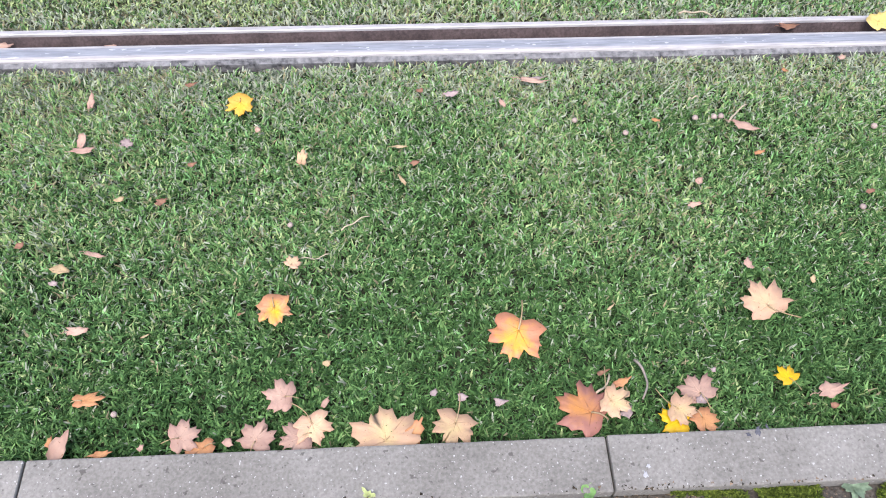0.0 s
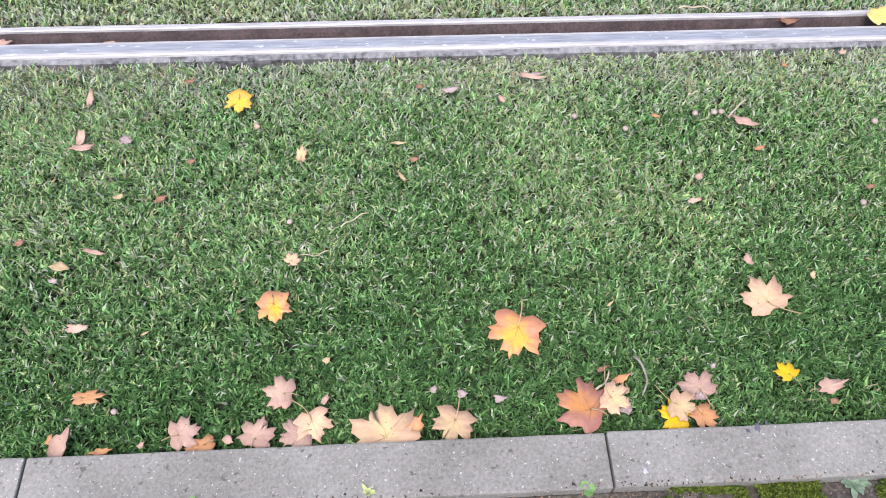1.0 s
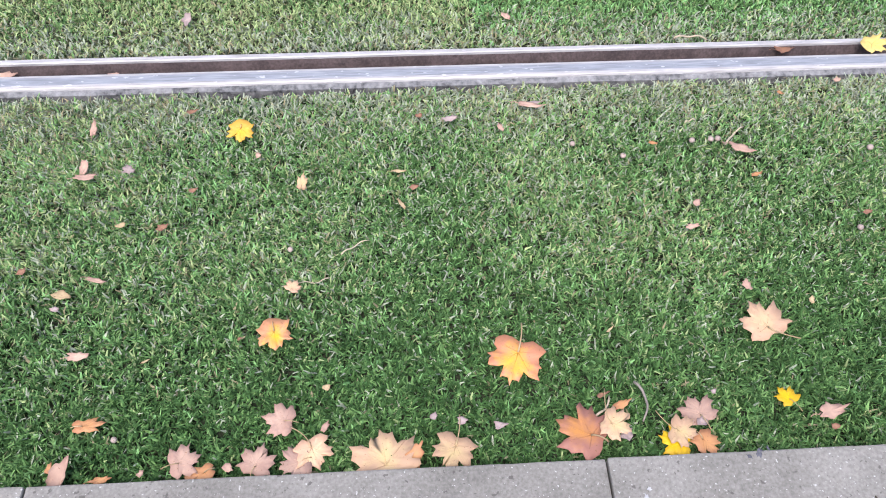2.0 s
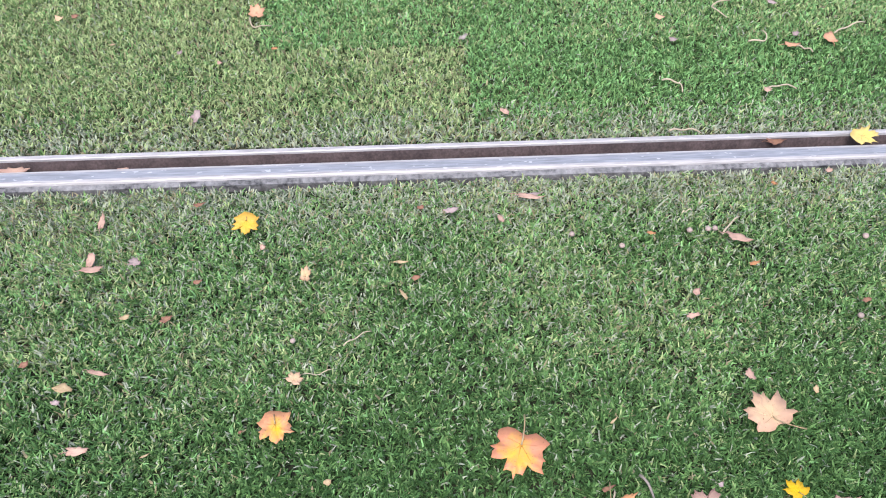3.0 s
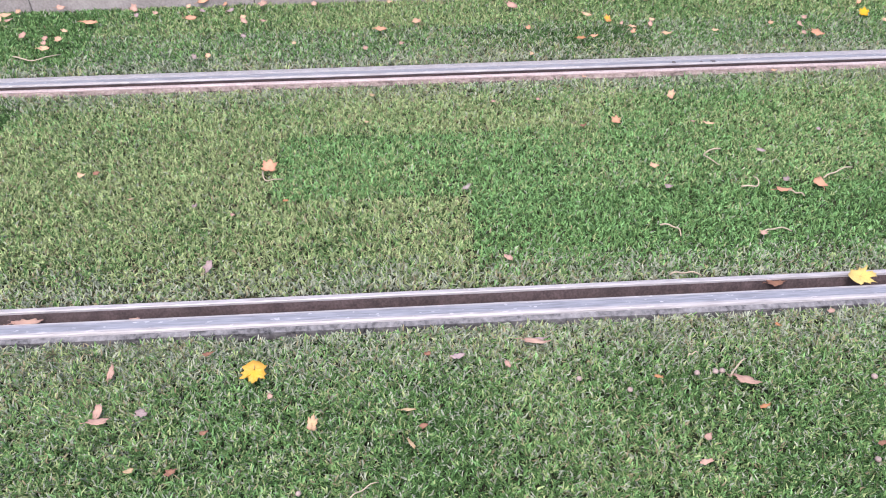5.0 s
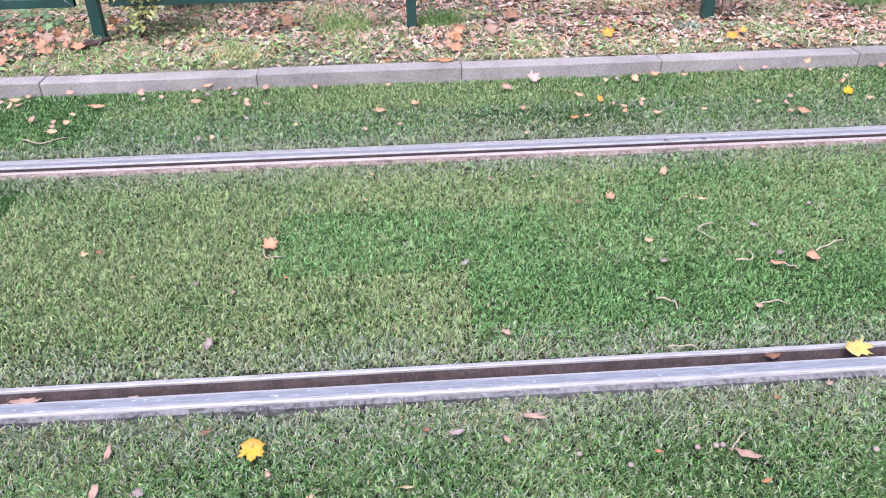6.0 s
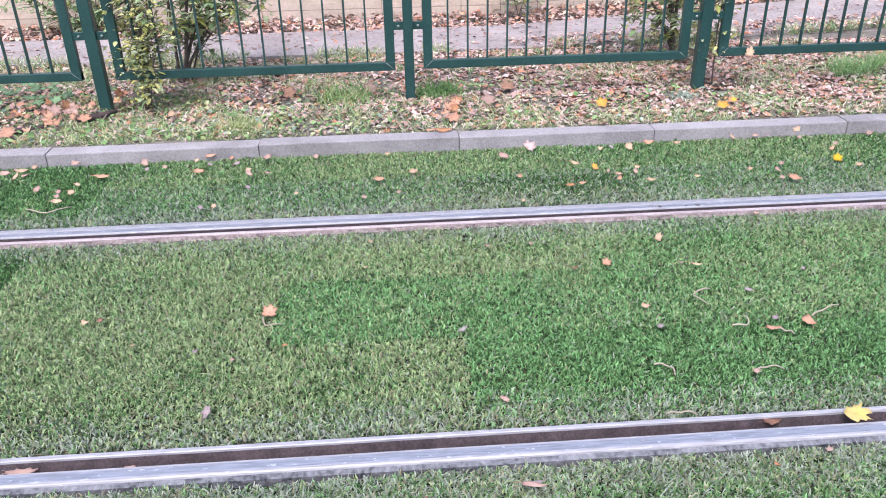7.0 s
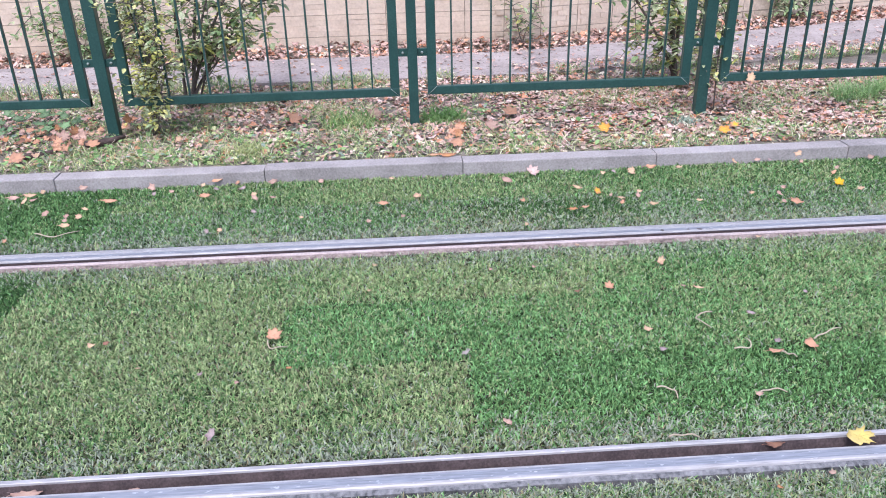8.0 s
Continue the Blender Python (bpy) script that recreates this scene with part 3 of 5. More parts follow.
TONES = {
    "golden_pink": (leaf_mat("golden_pink_leaf", (0.631, 0.386, 0.013), (0.477, 0.232, 0.125)), "golden yellow and pinkish"),
    "golden": (leaf_mat("golden_leaf", (0.592, 0.333, 0.044), (0.518, 0.252, 0.052)), "golden orange"),
    "orange_pink": (leaf_mat("orange_pink_leaf", (0.68, 0.38, 0.035), (0.47, 0.205, 0.12)), "orange and pink blotched"),
    "yellow_pink": (leaf_mat("yellow_pink_leaf", (0.62, 0.38, 0.03), (0.56, 0.33, 0.06)), "bright yellow and pink"),
    "blush": (leaf_mat("blush_leaf", (0.60, 0.46, 0.42), (0.52, 0.37, 0.34)), "pale blush pink"),
    "lemon": (leaf_mat("lemon_leaf", (0.52, 0.43, 0.12), (0.46, 0.36, 0.13)), "pale lemon yellow"),
    "yellow": (leaf_mat("yellow_leaf", (0.607, 0.429, 0.007), (0.592, 0.355, 0.015)), "bright yellow"),
    "cream": (leaf_mat("cream_leaf", (0.520, 0.385, 0.235), (0.465, 0.296, 0.205)), "pale cream"),
    "pale_yellow": (leaf_mat("pale_yellow_leaf", (0.490, 0.372, 0.198), (0.425, 0.276, 0.185)), "pale yellow"),
    "tan_pink": (leaf_mat("tan_pink_leaf", (0.430, 0.292, 0.232), (0.350, 0.222, 0.182)), "dull pinkish brown"),
    "russet": (leaf_mat("russet_leaf", (0.46, 0.205, 0.06), (0.295, 0.135, 0.108)), "russet red and orange"),
    "rust_orange": (leaf_mat("rust_orange_leaf", (0.44, 0.225, 0.10), (0.36, 0.17, 0.09)), "rusty orange"),
    "orange": (leaf_mat("orange_leaf", (0.52, 0.29, 0.18), (0.44, 0.24, 0.155)), "faded orange"),
    "rust_brown": (leaf_mat("rust_brown_leaf", (0.266, 0.141, 0.089), (0.192, 0.096, 0.067)), "rusty brown"),
    "lilac_grey": (leaf_mat("lilac_grey_leaf", (0.34, 0.27, 0.27), (0.26, 0.2, 0.2)), "greyish withered"),
    "pale_straw": (leaf_mat("pale_straw_twig", (0.50, 0.44, 0.345), (0.43, 0.365, 0.28)), "pale straw coloured"),
    "straw": (leaf_mat("straw_scrap", (0.414, 0.326, 0.2), (0.34, 0.252, 0.148)), "straw coloured"),
    "bark": (leaf_mat("grey_bark", (0.33, 0.3, 0.28), (0.25, 0.22, 0.2)), "grey brown"),
}
leaf_rng = random.Random(5)
HALF = ((0, 1.0), (6, 0.84), (13, 0.79), (18, 0.86), (22, 0.72), (30, 0.57), (38, 0.74), (43, 0.82), (49, 0.99), (55, 0.82), (63, 0.77), (69, 0.82), (76, 0.67),
        (87, 0.55), (97, 0.70), (106, 0.80), (114, 0.67), (128, 0.60), (147, 0.50), (167, 0.34))


def maple_outline(rng, squash, base=None):
    pts = []
    for side in (1, -1):
        run = HALF if side == 1 else HALF[:0:-1]
        for a, r in run:
            a2 = radians(a * side + rng.uniform(-3, 3))
            r2 = (base if base and a > 120 else r) * rng.uniform(0.92, 1.07)
            pts.append((math.sin(a2) * r2 / 1.5 * squash, (math.cos(a2) * r2 - 0.28) / 1.5))
    return pts


def leaf_sheet(outline, curl, rng, thick=0.006):
    """A thin curled sheet with two faces, of unit width, bent up or down at its rim."""
    bm = bmesh.new()
    ph, amp = rng.uniform(0, 6.28), curl * rng.uniform(0.7, 1.2)

    def lift(x, y):
        r2 = x * x + y * y
        return amp * (0.35 * r2 + 0.18 * math.sin(5 * math.atan2(y, x) + ph) * r2 + 0.12 * x * math.sin(4 * y + ph)) - 0.02 * amp

    layers = []
    for dz in (thick, 0.0):
        c = bm.verts.new((0, -0.06, lift(0, 0) + dz))
        inner = [bm.verts.new((x * 0.5, y * 0.5 - 0.03, lift(x * 0.5, y * 0.5) + dz)) for x, y in outline]
        outer = [bm.verts.new((x, y, lift(x, y) + dz)) for x, y in outline]
        layers.append((c, inner, outer))
    n = len(outline)
    for k in range(n):
        j = (k + 1) % n
        for flip, (c, inner, outer) in zip((True, False), layers):
            for f in ((c, inner[k], inner[j]), (inner[k], outer[k], outer[j], inner[j])):
                bm.faces.new(f[::-1] if flip else f)
        bm.faces.new((layers[0][2][k], layers[0][2][j], layers[1][2][j], layers[1][2][k]))
    bmesh.ops.recalc_face_normals(bm, faces=bm.faces)
    for f in bm.faces:
        f.smooth = True
    return bm, lift


def lay_down(ob, x, y, z, size, heading, tilt, face=0.0):
    m = (Matrix.Translation((x, y, z + 0.35 * size * math.sin(radians(face)))) @ Matrix.Rotation(radians(face), 4, "X") @ Matrix.Rotation(radians(heading - 90), 4, "Z")
         @ Matrix.Rotation(radians(tilt), 4, "X") @ Matrix.Rotation(radians(leaf_rng.uniform(-6, 6)), 4, "Y"))
    ob.matrix_basis = m @ Matrix.Diagonal((size, size, size, 1))


def where(z, y):
    if z > 0.07:
        return "on the leafy verge", "leaves on the verge"
    if z > 0.05:
        return "on the concrete kerb", "leaves on the kerb"
    if z < -0.01 or abs(y - 0.02) < 0.04:
        return "in the rail groove", "leaves in the rail"
    return "on the short lawn", "leaves on the lawn"


def maple(x, y, size, heading, tone, stem=0.3, stem_turn=0, curl=0.45, squash=1.0, lift=0.0, z=0.0, face=0, base=None):
    """A fallen maple leaf; heading is the way its tip points."""
    material, words = TONES[tone]
    place, group = where(z, y)
    leaf = thing("maple_leaf", words + " fallen maple leaf lying " + place, "leaf", group)
    bm, rise = leaf_sheet(maple_outline(leaf_rng, squash, base), curl, leaf_rng)
    part("blade", bm, material, leaf)
    lay_down(leaf, x, y, 0.005 + z + lift, size, heading, leaf_rng.uniform(-5, 5), face or 27 if z > 0.07 else face)
    for a in (0, 48, -48, 100, -100):
        ln = 0.48 if abs(a) < 60 else 0.28
        dx, dy = math.sin(radians(a)) * squash, math.cos(radians(a))
        pts = [(dx * ln * k / 4, -0.19 + dy * ln * 1.25 * k / 4, rise(dx * ln * k / 4, -0.19 + dy * ln * 1.25 * k / 4) + 0.006) for k in range(5)]
        part("vein", tube(pts, [0.011, 0.009, 0.007, 0.005, 0.003], 4), material, leaf)
    if stem:
        a = radians(stem_turn)
        pts = [(math.sin(a * k / 5) * stem * k / 5, -0.19 - stem * k / 5 * math.cos(a), 0.012 + 0.08 * math.sin(k / 5 * 3)) for k in range(6)]
        part("stem", tube(pts, [0.02, 0.016, 0.014, 0.014, 0.015, 0.02], 5), TONES["straw"][0], leaf, "thin straw-coloured stem")
    return leaf


scrap_rng = random.Random(77)


def stalk_mesh(points):
    me = bpy.data.meshes.new("stalk")
    bm = tube(points, [0.022, 0.018, 0.016, 0.016, 0.02], 4)
    bm.to_mesh(me)
    return me


def scrap(x, y, long, wide, heading, tone, tilt=0, z=0.0):
    """A small curled leaf or a piece of one."""
    material, words = TONES[tone]
    place, group = where(z, y)
    n = 22 if long > 0.025 else 12
    lobes, phase = scrap_rng.choice((3, 5, 6, 7)), scrap_rng.uniform(0, 6.28)
    out = []
    for k in range(n):
        a = 2 * math.pi * k / n
        r = 0.5 * (0.93 + 0.16 * math.cos(lobes * a + phase)) * scrap_rng.uniform(0.82, 1.14)
        out.append((math.sin(a) * r * wide / long * (1 - 0.35 * math.cos(a)), math.cos(a) * r))
    bm, rise = leaf_sheet(out, scrap_rng.uniform(0.8, 1.7), leaf_rng, 0.02)
    if long > 0.035:
        stalk = [(0.03 * math.sin(2.0 * k + phase), -0.4 - 0.09 * k, rise(0, -0.4) * (1 - k / 5) + 0.01) for k in range(5)]
        bm.from_mesh(stalk_mesh(stalk))
    ob = mesh_ob("dry_leaf", bm, material)
    tagged(ob, words + " curled dry leaf scrap " + place, "leaf", group)
    lay_down(ob, x, y, (0.007 if z == 0 else 0.004) + z, long, heading + 0.0, tilt, 6 if z > 0.05 else leaf_rng.uniform(15, 48) if y > 1.5 else leaf_rng.uniform(0, 14))
    return ob


HUSK = leaf_mat("seed_husk", (0.42, 0.35, 0.32), (0.34, 0.27, 0.25))


def nut(x, y, size):
    bm = bmesh.new()
    bmesh.ops.create_icosphere(bm, subdivisions=2, radius=0.5)
    for v in bm.verts:
        v.co *= 1 + 0.16 * noise.noise(v.co * 3 + Vector((x * 9, y * 9, 0)))
        v.co.z *= 0.85
    for f in bm.faces:
        f.smooth = True
    ob = mesh_ob("seed_husk", bm, HUSK)
    tagged(ob, "small round greyish seed husk on the lawn", "seed", "seed husks on the lawn")
    ob.matrix_basis = Matrix.Translation((x, y, 0.002)) @ Matrix.Diagonal((size, size, size, 1))


def twig(a, b, r, bow, tone, z=0.004):
    a, b = Vector((*a, z)), Vector((*b, z))
    side = Vector((-(b - a).y, (b - a).x, 0))
    pts = [a.lerp(b, k / 8) + side * bow * math.sin(math.pi * k / 8) + Vector((0, 0, 0.004 * math.sin(k * 1.3))) for k in range(9)]
    r = r * (1.4 if a.y > 0 else 1.1)
    rad = [r * (1.25 - 0.06 * k) for k in range(9)]
    ob = mesh_ob("twig", tube(pts, rad, 6), TONES[tone][0])
    return tagged(ob, "thin " + TONES[tone][1] + " twig lying on the lawn", "twig", "twigs on the lawn")


maple(-0.259, -0.783, 0.071, -80, "golden_pink", squash=0.95, base=0.62, curl=0.7)
maple(0.206, -0.859, 0.106, -112, "orange_pink", stem=0.6, stem_turn=10)
maple(0.711, -0.789, 0.092, 112, "cream", stem=0.7, stem_turn=40)
maple(0.708, -0.954, 0.045, 120, "yellow", stem=0.7)
maple(-0.377, -0.230, 0.060, -92, "yellow_pink", curl=0.3, stem=0.15, face=14, base=0.6)
maple(-0.224, -0.391, 0.042, 80, "pale_yellow", squash=0.55, face=35)
maple(-0.229, -0.665, 0.034, 60, "cream")
maple(-0.240, -0.957, 0.063, 170, "tan_pink", stem=0.4)
maple(-0.581, -0.951, 0.064, 10, "rust_orange", squash=0.42, curl=0.5)
scrap(-0.628, -0.811, 0.046, 0.018, 5, "tan_pink")
scrap(-0.612, -1.043, 0.074, 0.034, 55, "tan_pink", tilt=25)
maple(-0.399, -1.027, 0.061, 20, "tan_pink", stem=0.5)
maple(-0.374, -1.054, 0.064, 200, "rust_orange", squash=0.5)
maple(-0.271, -1.031, 0.064, 70, "tan_pink")
maple(-0.207, -1.042, 0.065, 200, "tan_pink")
maple(-0.173, -1.025, 0.067, -70, "cream", stem=0.8, stem_turn=25)
maple(-0.048, -1.032, 0.102, 98, "pale_yellow", squash=1.22, stem=0.0, curl=0.7)
scrap(0.006, -1.040, 0.060, 0.030, 60, "rust_orange", tilt=20)
maple(0.076, -1.036, 0.075, -110, "pale_yellow", stem=0.8, stem_turn=10)
maple(0.311, -1.005, 0.107, 150, "russet")
maple(0.376, -1.003, 0.063, -30, "pale_yellow", stem=1.1, stem_turn=-60, lift=0.012)
scrap(0.395, -0.958, 0.037, 0.018, 20, "rust_orange", tilt=20)
maple(0.477, -1.032, 0.063, 160, "yellow")
maple(0.494, -1.021, 0.057, -20, "pale_yellow", stem=0.9, stem_turn=-30, lift=0.012)
maple(0.535, -1.041, 0.060, -60, "rust_orange", squash=0.8)
maple(0.532, -0.973, 0.067, 110, "tan_pink", stem=0.5)
scrap(0.783, -0.989, 0.059, 0.031, 12, "tan_pink")
scrap(0.393, -1.016, 0.026, 0.022, 60, "lilac_grey")
scrap(0.535, -1.000, 0.018, 0.024, 80, "lilac_grey")
scrap(-0.721, -0.322, 0.037, 0.026, 70, "tan_pink", tilt=30)
scrap(-0.710, -0.354, 0.053, 0.020, 5, "tan_pink")
scrap(-0.618, -0.336, 0.030, 0.022, -20, "lilac_grey")
scrap(-0.724, -0.200, 0.044, 0.015, 80, "tan_pink", tilt=20)
scrap(-0.518, -0.503, 0.026, 0.018, 30, "rust_brown")
scrap(0.319, -0.167, 0.072, 0.018, -12, "tan_pink")
scrap(0.323, -0.156, 0.060, 0.013, -10, "lilac_grey", tilt=15)
scrap(0.798, -0.330, 0.063, 0.023, -22, "tan_pink")
scrap(0.652, -0.487, 0.021, 0.019, 40, "tan_pink")
scrap(0.239, -0.238, 0.027, 0.012, -60, "tan_pink")
scrap(0.120, -0.201, 0.041, 0.017, 15, "lilac_grey")
scrap(-0.005, -0.366, 0.036, 0.009, 0, "straw")
scrap(0.027, -0.414, 0.023, 0.013, 10, "rust_brown")
scrap(-0.002, -0.464, 0.032, 0.010, -55, "straw")
scrap(0.703, -0.709, 0.028, 0.018, -60, "tan_pink")
scrap(0.826, -0.749, 0.020, 0.013, 70, "straw")
scrap(0.362, -0.937, 0.029, 0.008, 20, "rust_brown")
scrap(0.573, -0.940, 0.014, 0.010, 40, "lilac_grey")
scrap(-0.630, -0.636, 0.045, 0.011, -15, "tan_pink")
scrap(-0.788, -0.607, 0.021, 0.016, 40, "rust_brown")
scrap(-0.607, -0.495, 0.024, 0.013, 10, "straw")
scrap(-0.466, -0.401, 0.024, 0.012, 20, "rust_brown")
scrap(0.044, -0.965, 0.017, 0.015, 60, "lilac_grey")
scrap(0.096, -0.976, 0.019, 0.016, 0, "lilac_grey")
scrap(0.165, -0.988, 0.028, 0.013, 0, "lilac_grey")
scrap(-0.634, -1.029, 0.023, 0.011, 80, "rust_orange")
scrap(-0.539, -1.056, 0.038, 0.013, 10, "rust_orange")
scrap(-0.473, -1.047, 0.015, 0.011, 60, "tan_pink")
scrap(-0.322, -1.044, 0.021, 0.017, -30, "tan_pink")
scrap(-0.154, -0.976, 0.025, 0.013, 60, "tan_pink")
scrap(0.780, -1.020, 0.019, 0.012, 0, "rust_brown")
scrap(0.592, -0.303, 0.025, 0.010, -15, "rust_orange")
scrap(0.810, -0.410, 0.031, 0.011, 15, "rust_orange")
scrap(1.026, -0.529, 0.026, 0.013, 10, "rust_brown")
scrap(0.626, -0.553, 0.034, 0.012, 10, "tan_pink")
scrap(1.107, -0.105, 0.023, 0.015, 20, "tan_pink")
scrap(0.948, -0.144, 0.016, 0.019, 80, "rust_orange")
scrap(0.046, -0.189, 0.017, 0.019, 60, "rust_brown")
scrap(-0.500, -0.152, 0.032, 0.013, 20, "rust_brown")
scrap(-0.154, -0.897, 0.017, 0.013, 20, "straw")
scrap(-0.330, -0.303, 0.016, 0.016, 0, "tan_pink")
scrap(-0.327, -0.785, 0.010, 0.007, 50, "rust_brown")
scrap(-0.501, -0.826, 0.019, 0.005, 30, "straw")
scrap(0.401, -0.798, 0.023, 0.006, 40, "straw")
scrap(-0.700, -0.701, 0.013, 0.020, 80, "lilac_grey")
scrap(-0.692, -0.668, 0.023, 0.038, 80, "straw")
nut(0.404, -0.291, 0.0142)
nut(0.517, -0.334, 0.0142)
nut(0.691, -0.292, 0.0147)
nut(0.737, -0.290, 0.0149)
nut(0.754, -0.289, 0.0150)
nut(1.110, -0.332, 0.0159)
nut(-0.242, -0.570, 0.0126)
nut(0.999, -0.566, 0.0146)
nut(-0.533, -0.980, 0.0117)
twig((0.427, -0.912), (0.429, -0.991), 0.0022, 0.2, "bark")
twig((-0.134, -0.590), (-0.075, -0.553), 0.0013, 0.05, "pale_straw")
twig((0.765, -0.312), (0.827, -0.252), 0.002, 0.05, "pale_straw")
twig((0.344, -0.976), (0.375, -0.937), 0.0018, -0.15, "pale_straw")
twig((0.732, 0.076), (0.820, 0.069), 0.0018, 0.12, "pale_straw")
twig((-0.156, -0.648), (-0.219, -0.655), 0.001, 0.1, "pale_straw")
twig((0.686, -0.236), (0.715, -0.226), 0.0015, 0.1, "pale_straw")
maple(-0.447, 0.722, 0.052, 80, "orange", stem=0.0, face=40, curl=0.9)
twig((-0.468, 0.700), (-0.395, 0.654), 0.0016, -0.4, "pale_straw")
scrap(-0.374, 0.518, 0.021, 0.017, 0, "rust_orange")
scrap(-1.069, 0.715, 0.030, 0.019, 0, "cream")
scrap(-1.023, 0.724, 0.025, 0.019, 30, "rust_brown")
scrap(-0.559, 0.199, 0.038, 0.028, 60, "lilac_grey", tilt=30)
scrap(0.205, 0.552, 0.041, 0.019, 50, "bark")
scrap(0.843, 0.636, 0.032, 0.024, 0, "cream")
scrap(0.855, 0.508, 0.027, 0.019, 0, "lilac_grey")
scrap(1.350, 0.499, 0.062, 0.035, 85, "orange")
twig((1.376, 0.528), (1.503, 0.591), 0.0018, 0.05, "pale_straw")
scrap(1.216, 0.465, 0.057, 0.026, 0, "orange")
twig((1.230, 0.463), (1.272, 0.432), 0.002, 0.1, "pale_straw")
scrap(1.248, 0.523, 0.029, 0.019, 20, "lilac_grey")
twig((1.104, 0.736), (1.066, 0.636), 0.0018, -0.5, "pale_straw")
twig((1.090, 0.497), (1.154, 0.561), 0.0018, -0.4, "pale_straw")
twig((0.770, 0.308), (0.818, 0.252), 0.0018, 0.35, "pale_straw")
twig((1.061, 0.245), (1.155, 0.253), 0.0018, 0.2, "pale_straw")
scrap(1.063, 0.242, 0.026, 0.019, 0, "tan_pink")
scrap(0.294, 0.178, 0.033, 0.020, -50, "tan_pink")
maple(0.789, 0.957, 0.036, 80, "orange", stem=0.0, face=40)
maple(1.048, 1.139, 0.047, 60, "cream", stem=1.0, face=40, squash=0.6)
scrap(1.121, 0.912, 0.040, 0.020, -20, "cream")
scrap(0.357, 1.141, 0.020, 0.020, 0, "tan_pink")
scrap(-0.126, 1.014, 0.020, 0.015, 0, "straw")
scrap(0.530, 1.146, 0.018, 0.016, 0, "tan_pink")
scrap(1.498, 0.841, 0.021, 0.016, 0, "lilac_grey")
scrap(1.237, 0.710, 0.035, 0.019, -30, "lilac_grey")
scrap(-0.530, 0.449, 0.017, 0.017, 0, "tan_pink")
scrap(0.661, 0.930, 0.026, 0.017, 30, "rust_brown")
scrap(1.069, 0.931, 0.022, 0.013, 0, "tan_pink")
scrap(-0.868, 0.560, 0.020, 0.012, 0, "straw")
scrap(-0.657, 0.508, 0.023, 0.017, 60, "lilac_grey")
scrap(-0.108, 1.227, 0.023, 0.018, 0, "straw")
scrap(0.748, 1.327, 0.022, 0.022, 0, "cream")
scrap(1.530, 1.329, 0.026, 0.018, 0, "cream")
maple(1.258, 0.022, 0.078, 8, "lemon", squash=0.7, base=0.62, stem=0.0, curl=0.9, z=0.003, face=12)
scrap(1.022, 0.038, 0.052, 0.028, 0, "rust_brown", z=-0.018)
scrap(-1.010, 0.026, 0.081, 0.025, 5, "tan_pink", z=-0.03)
scrap(-0.729, 0.022, 0.030, 0.013, 5, "tan_pink", z=-0.03)
scrap(-1.055, 0.047, 0.053, 0.018, -10, "lilac_grey", z=-0.03)
scrap(0.555, 2.110, 0.064, 0.035, -30, "tan_pink")
scrap(0.088, 1.966, 0.036, 0.042, 80, "cream")
scrap(-0.075, 1.884, 0.055, 0.030, 0, "orange")
scrap(-0.141, 1.676, 0.026, 0.021, 0, "tan_pink")
scrap(-1.430, 2.063, 0.079, 0.030, -5, "orange")
scrap(-1.266, 2.218, 0.050, 0.034, -60, "tan_pink")
scrap(-0.962, 2.065, 0.059, 0.026, 0, "orange")
scrap(-0.724, 2.074, 0.032, 0.020, 0, "cream")
scrap(-0.651, 2.238, 0.048, 0.030, 20, "tan_pink")
scrap(-0.948, 2.292, 0.062, 0.025, 20, "orange")
scrap(-1.628, 2.263, 0.052, 0.026, 0, "tan_pink")
scrap(-1.784, 2.315, 0.066, 0.026, 5, "tan_pink")
scrap(-1.857, 2.175, 0.071, 0.026, 0, "cream")
scrap(-1.694, 1.932, 0.042, 0.036, 60, "tan_pink")
scrap(-1.542, 1.770, 0.052, 0.026, 0, "cream")
scrap(-1.516, 1.877, 0.035, 0.027, 0, "cream")
scrap(-0.813, 1.647, 0.026, 0.021, 0, "cream")
scrap(0.814, 1.714, 0.043, 0.024, 0, "rust_orange")
scrap(0.888, 1.966, 0.051, 0.017, -20, "cream")
scrap(1.182, 1.899, 0.029, 0.020, 0, "cream")
scrap(1.202, 1.729, 0.050, 0.025, 0, "cream")
scrap(1.430, 1.751, 0.034, 0.020, 0, "cream")
scrap(1.868, 1.683, 0.058, 0.041, -30, "orange")
scrap(1.889, 1.864, 0.030, 0.021, 0, "tan_pink")
scrap(1.228, 2.201, 0.034, 0.037, 60, "cream")
scrap(1.202, 2.375, 0.045, 0.022, 0, "cream")
scrap(1.334, 2.213, 0.062, 0.022, 0, "orange")
scrap(1.704, 2.309, 0.052, 0.023, 0, "orange")
scrap(1.069, 1.816, 0.039, 0.014, -15, "cream")
scrap(-0.402, 2.223, 0.030, 0.024, 0, "tan_pink")
scrap(-0.245, 2.312, 0.042, 0.018, 0, "orange")
scrap(-0.036, 2.227, 0.030, 0.018, 0, "cream")
scrap(0.014, 1.716, 0.024, 0.018, 0, "tan_pink")
scrap(1.067, 2.170, 0.030, 0.021, 0, "cream")
scrap(0.569, 1.560, 0.023, 0.015, 0, "cream")
scrap(-0.457, 1.758, 0.021, 0.016, 0, "cream")
scrap(1.710, 1.811, 0.029, 0.018, 0, "cream")
scrap(2.283, 2.099, 0.033, 0.020, 20, "tan_pink")
scrap(1.482, 2.203, 0.038, 0.019, 0, "cream")
scrap(-1.928, 2.146, 0.065, 0.026, 0, "tan_pink")
scrap(-1.153, 2.165, 0.030, 0.018, 0, "tan_pink")
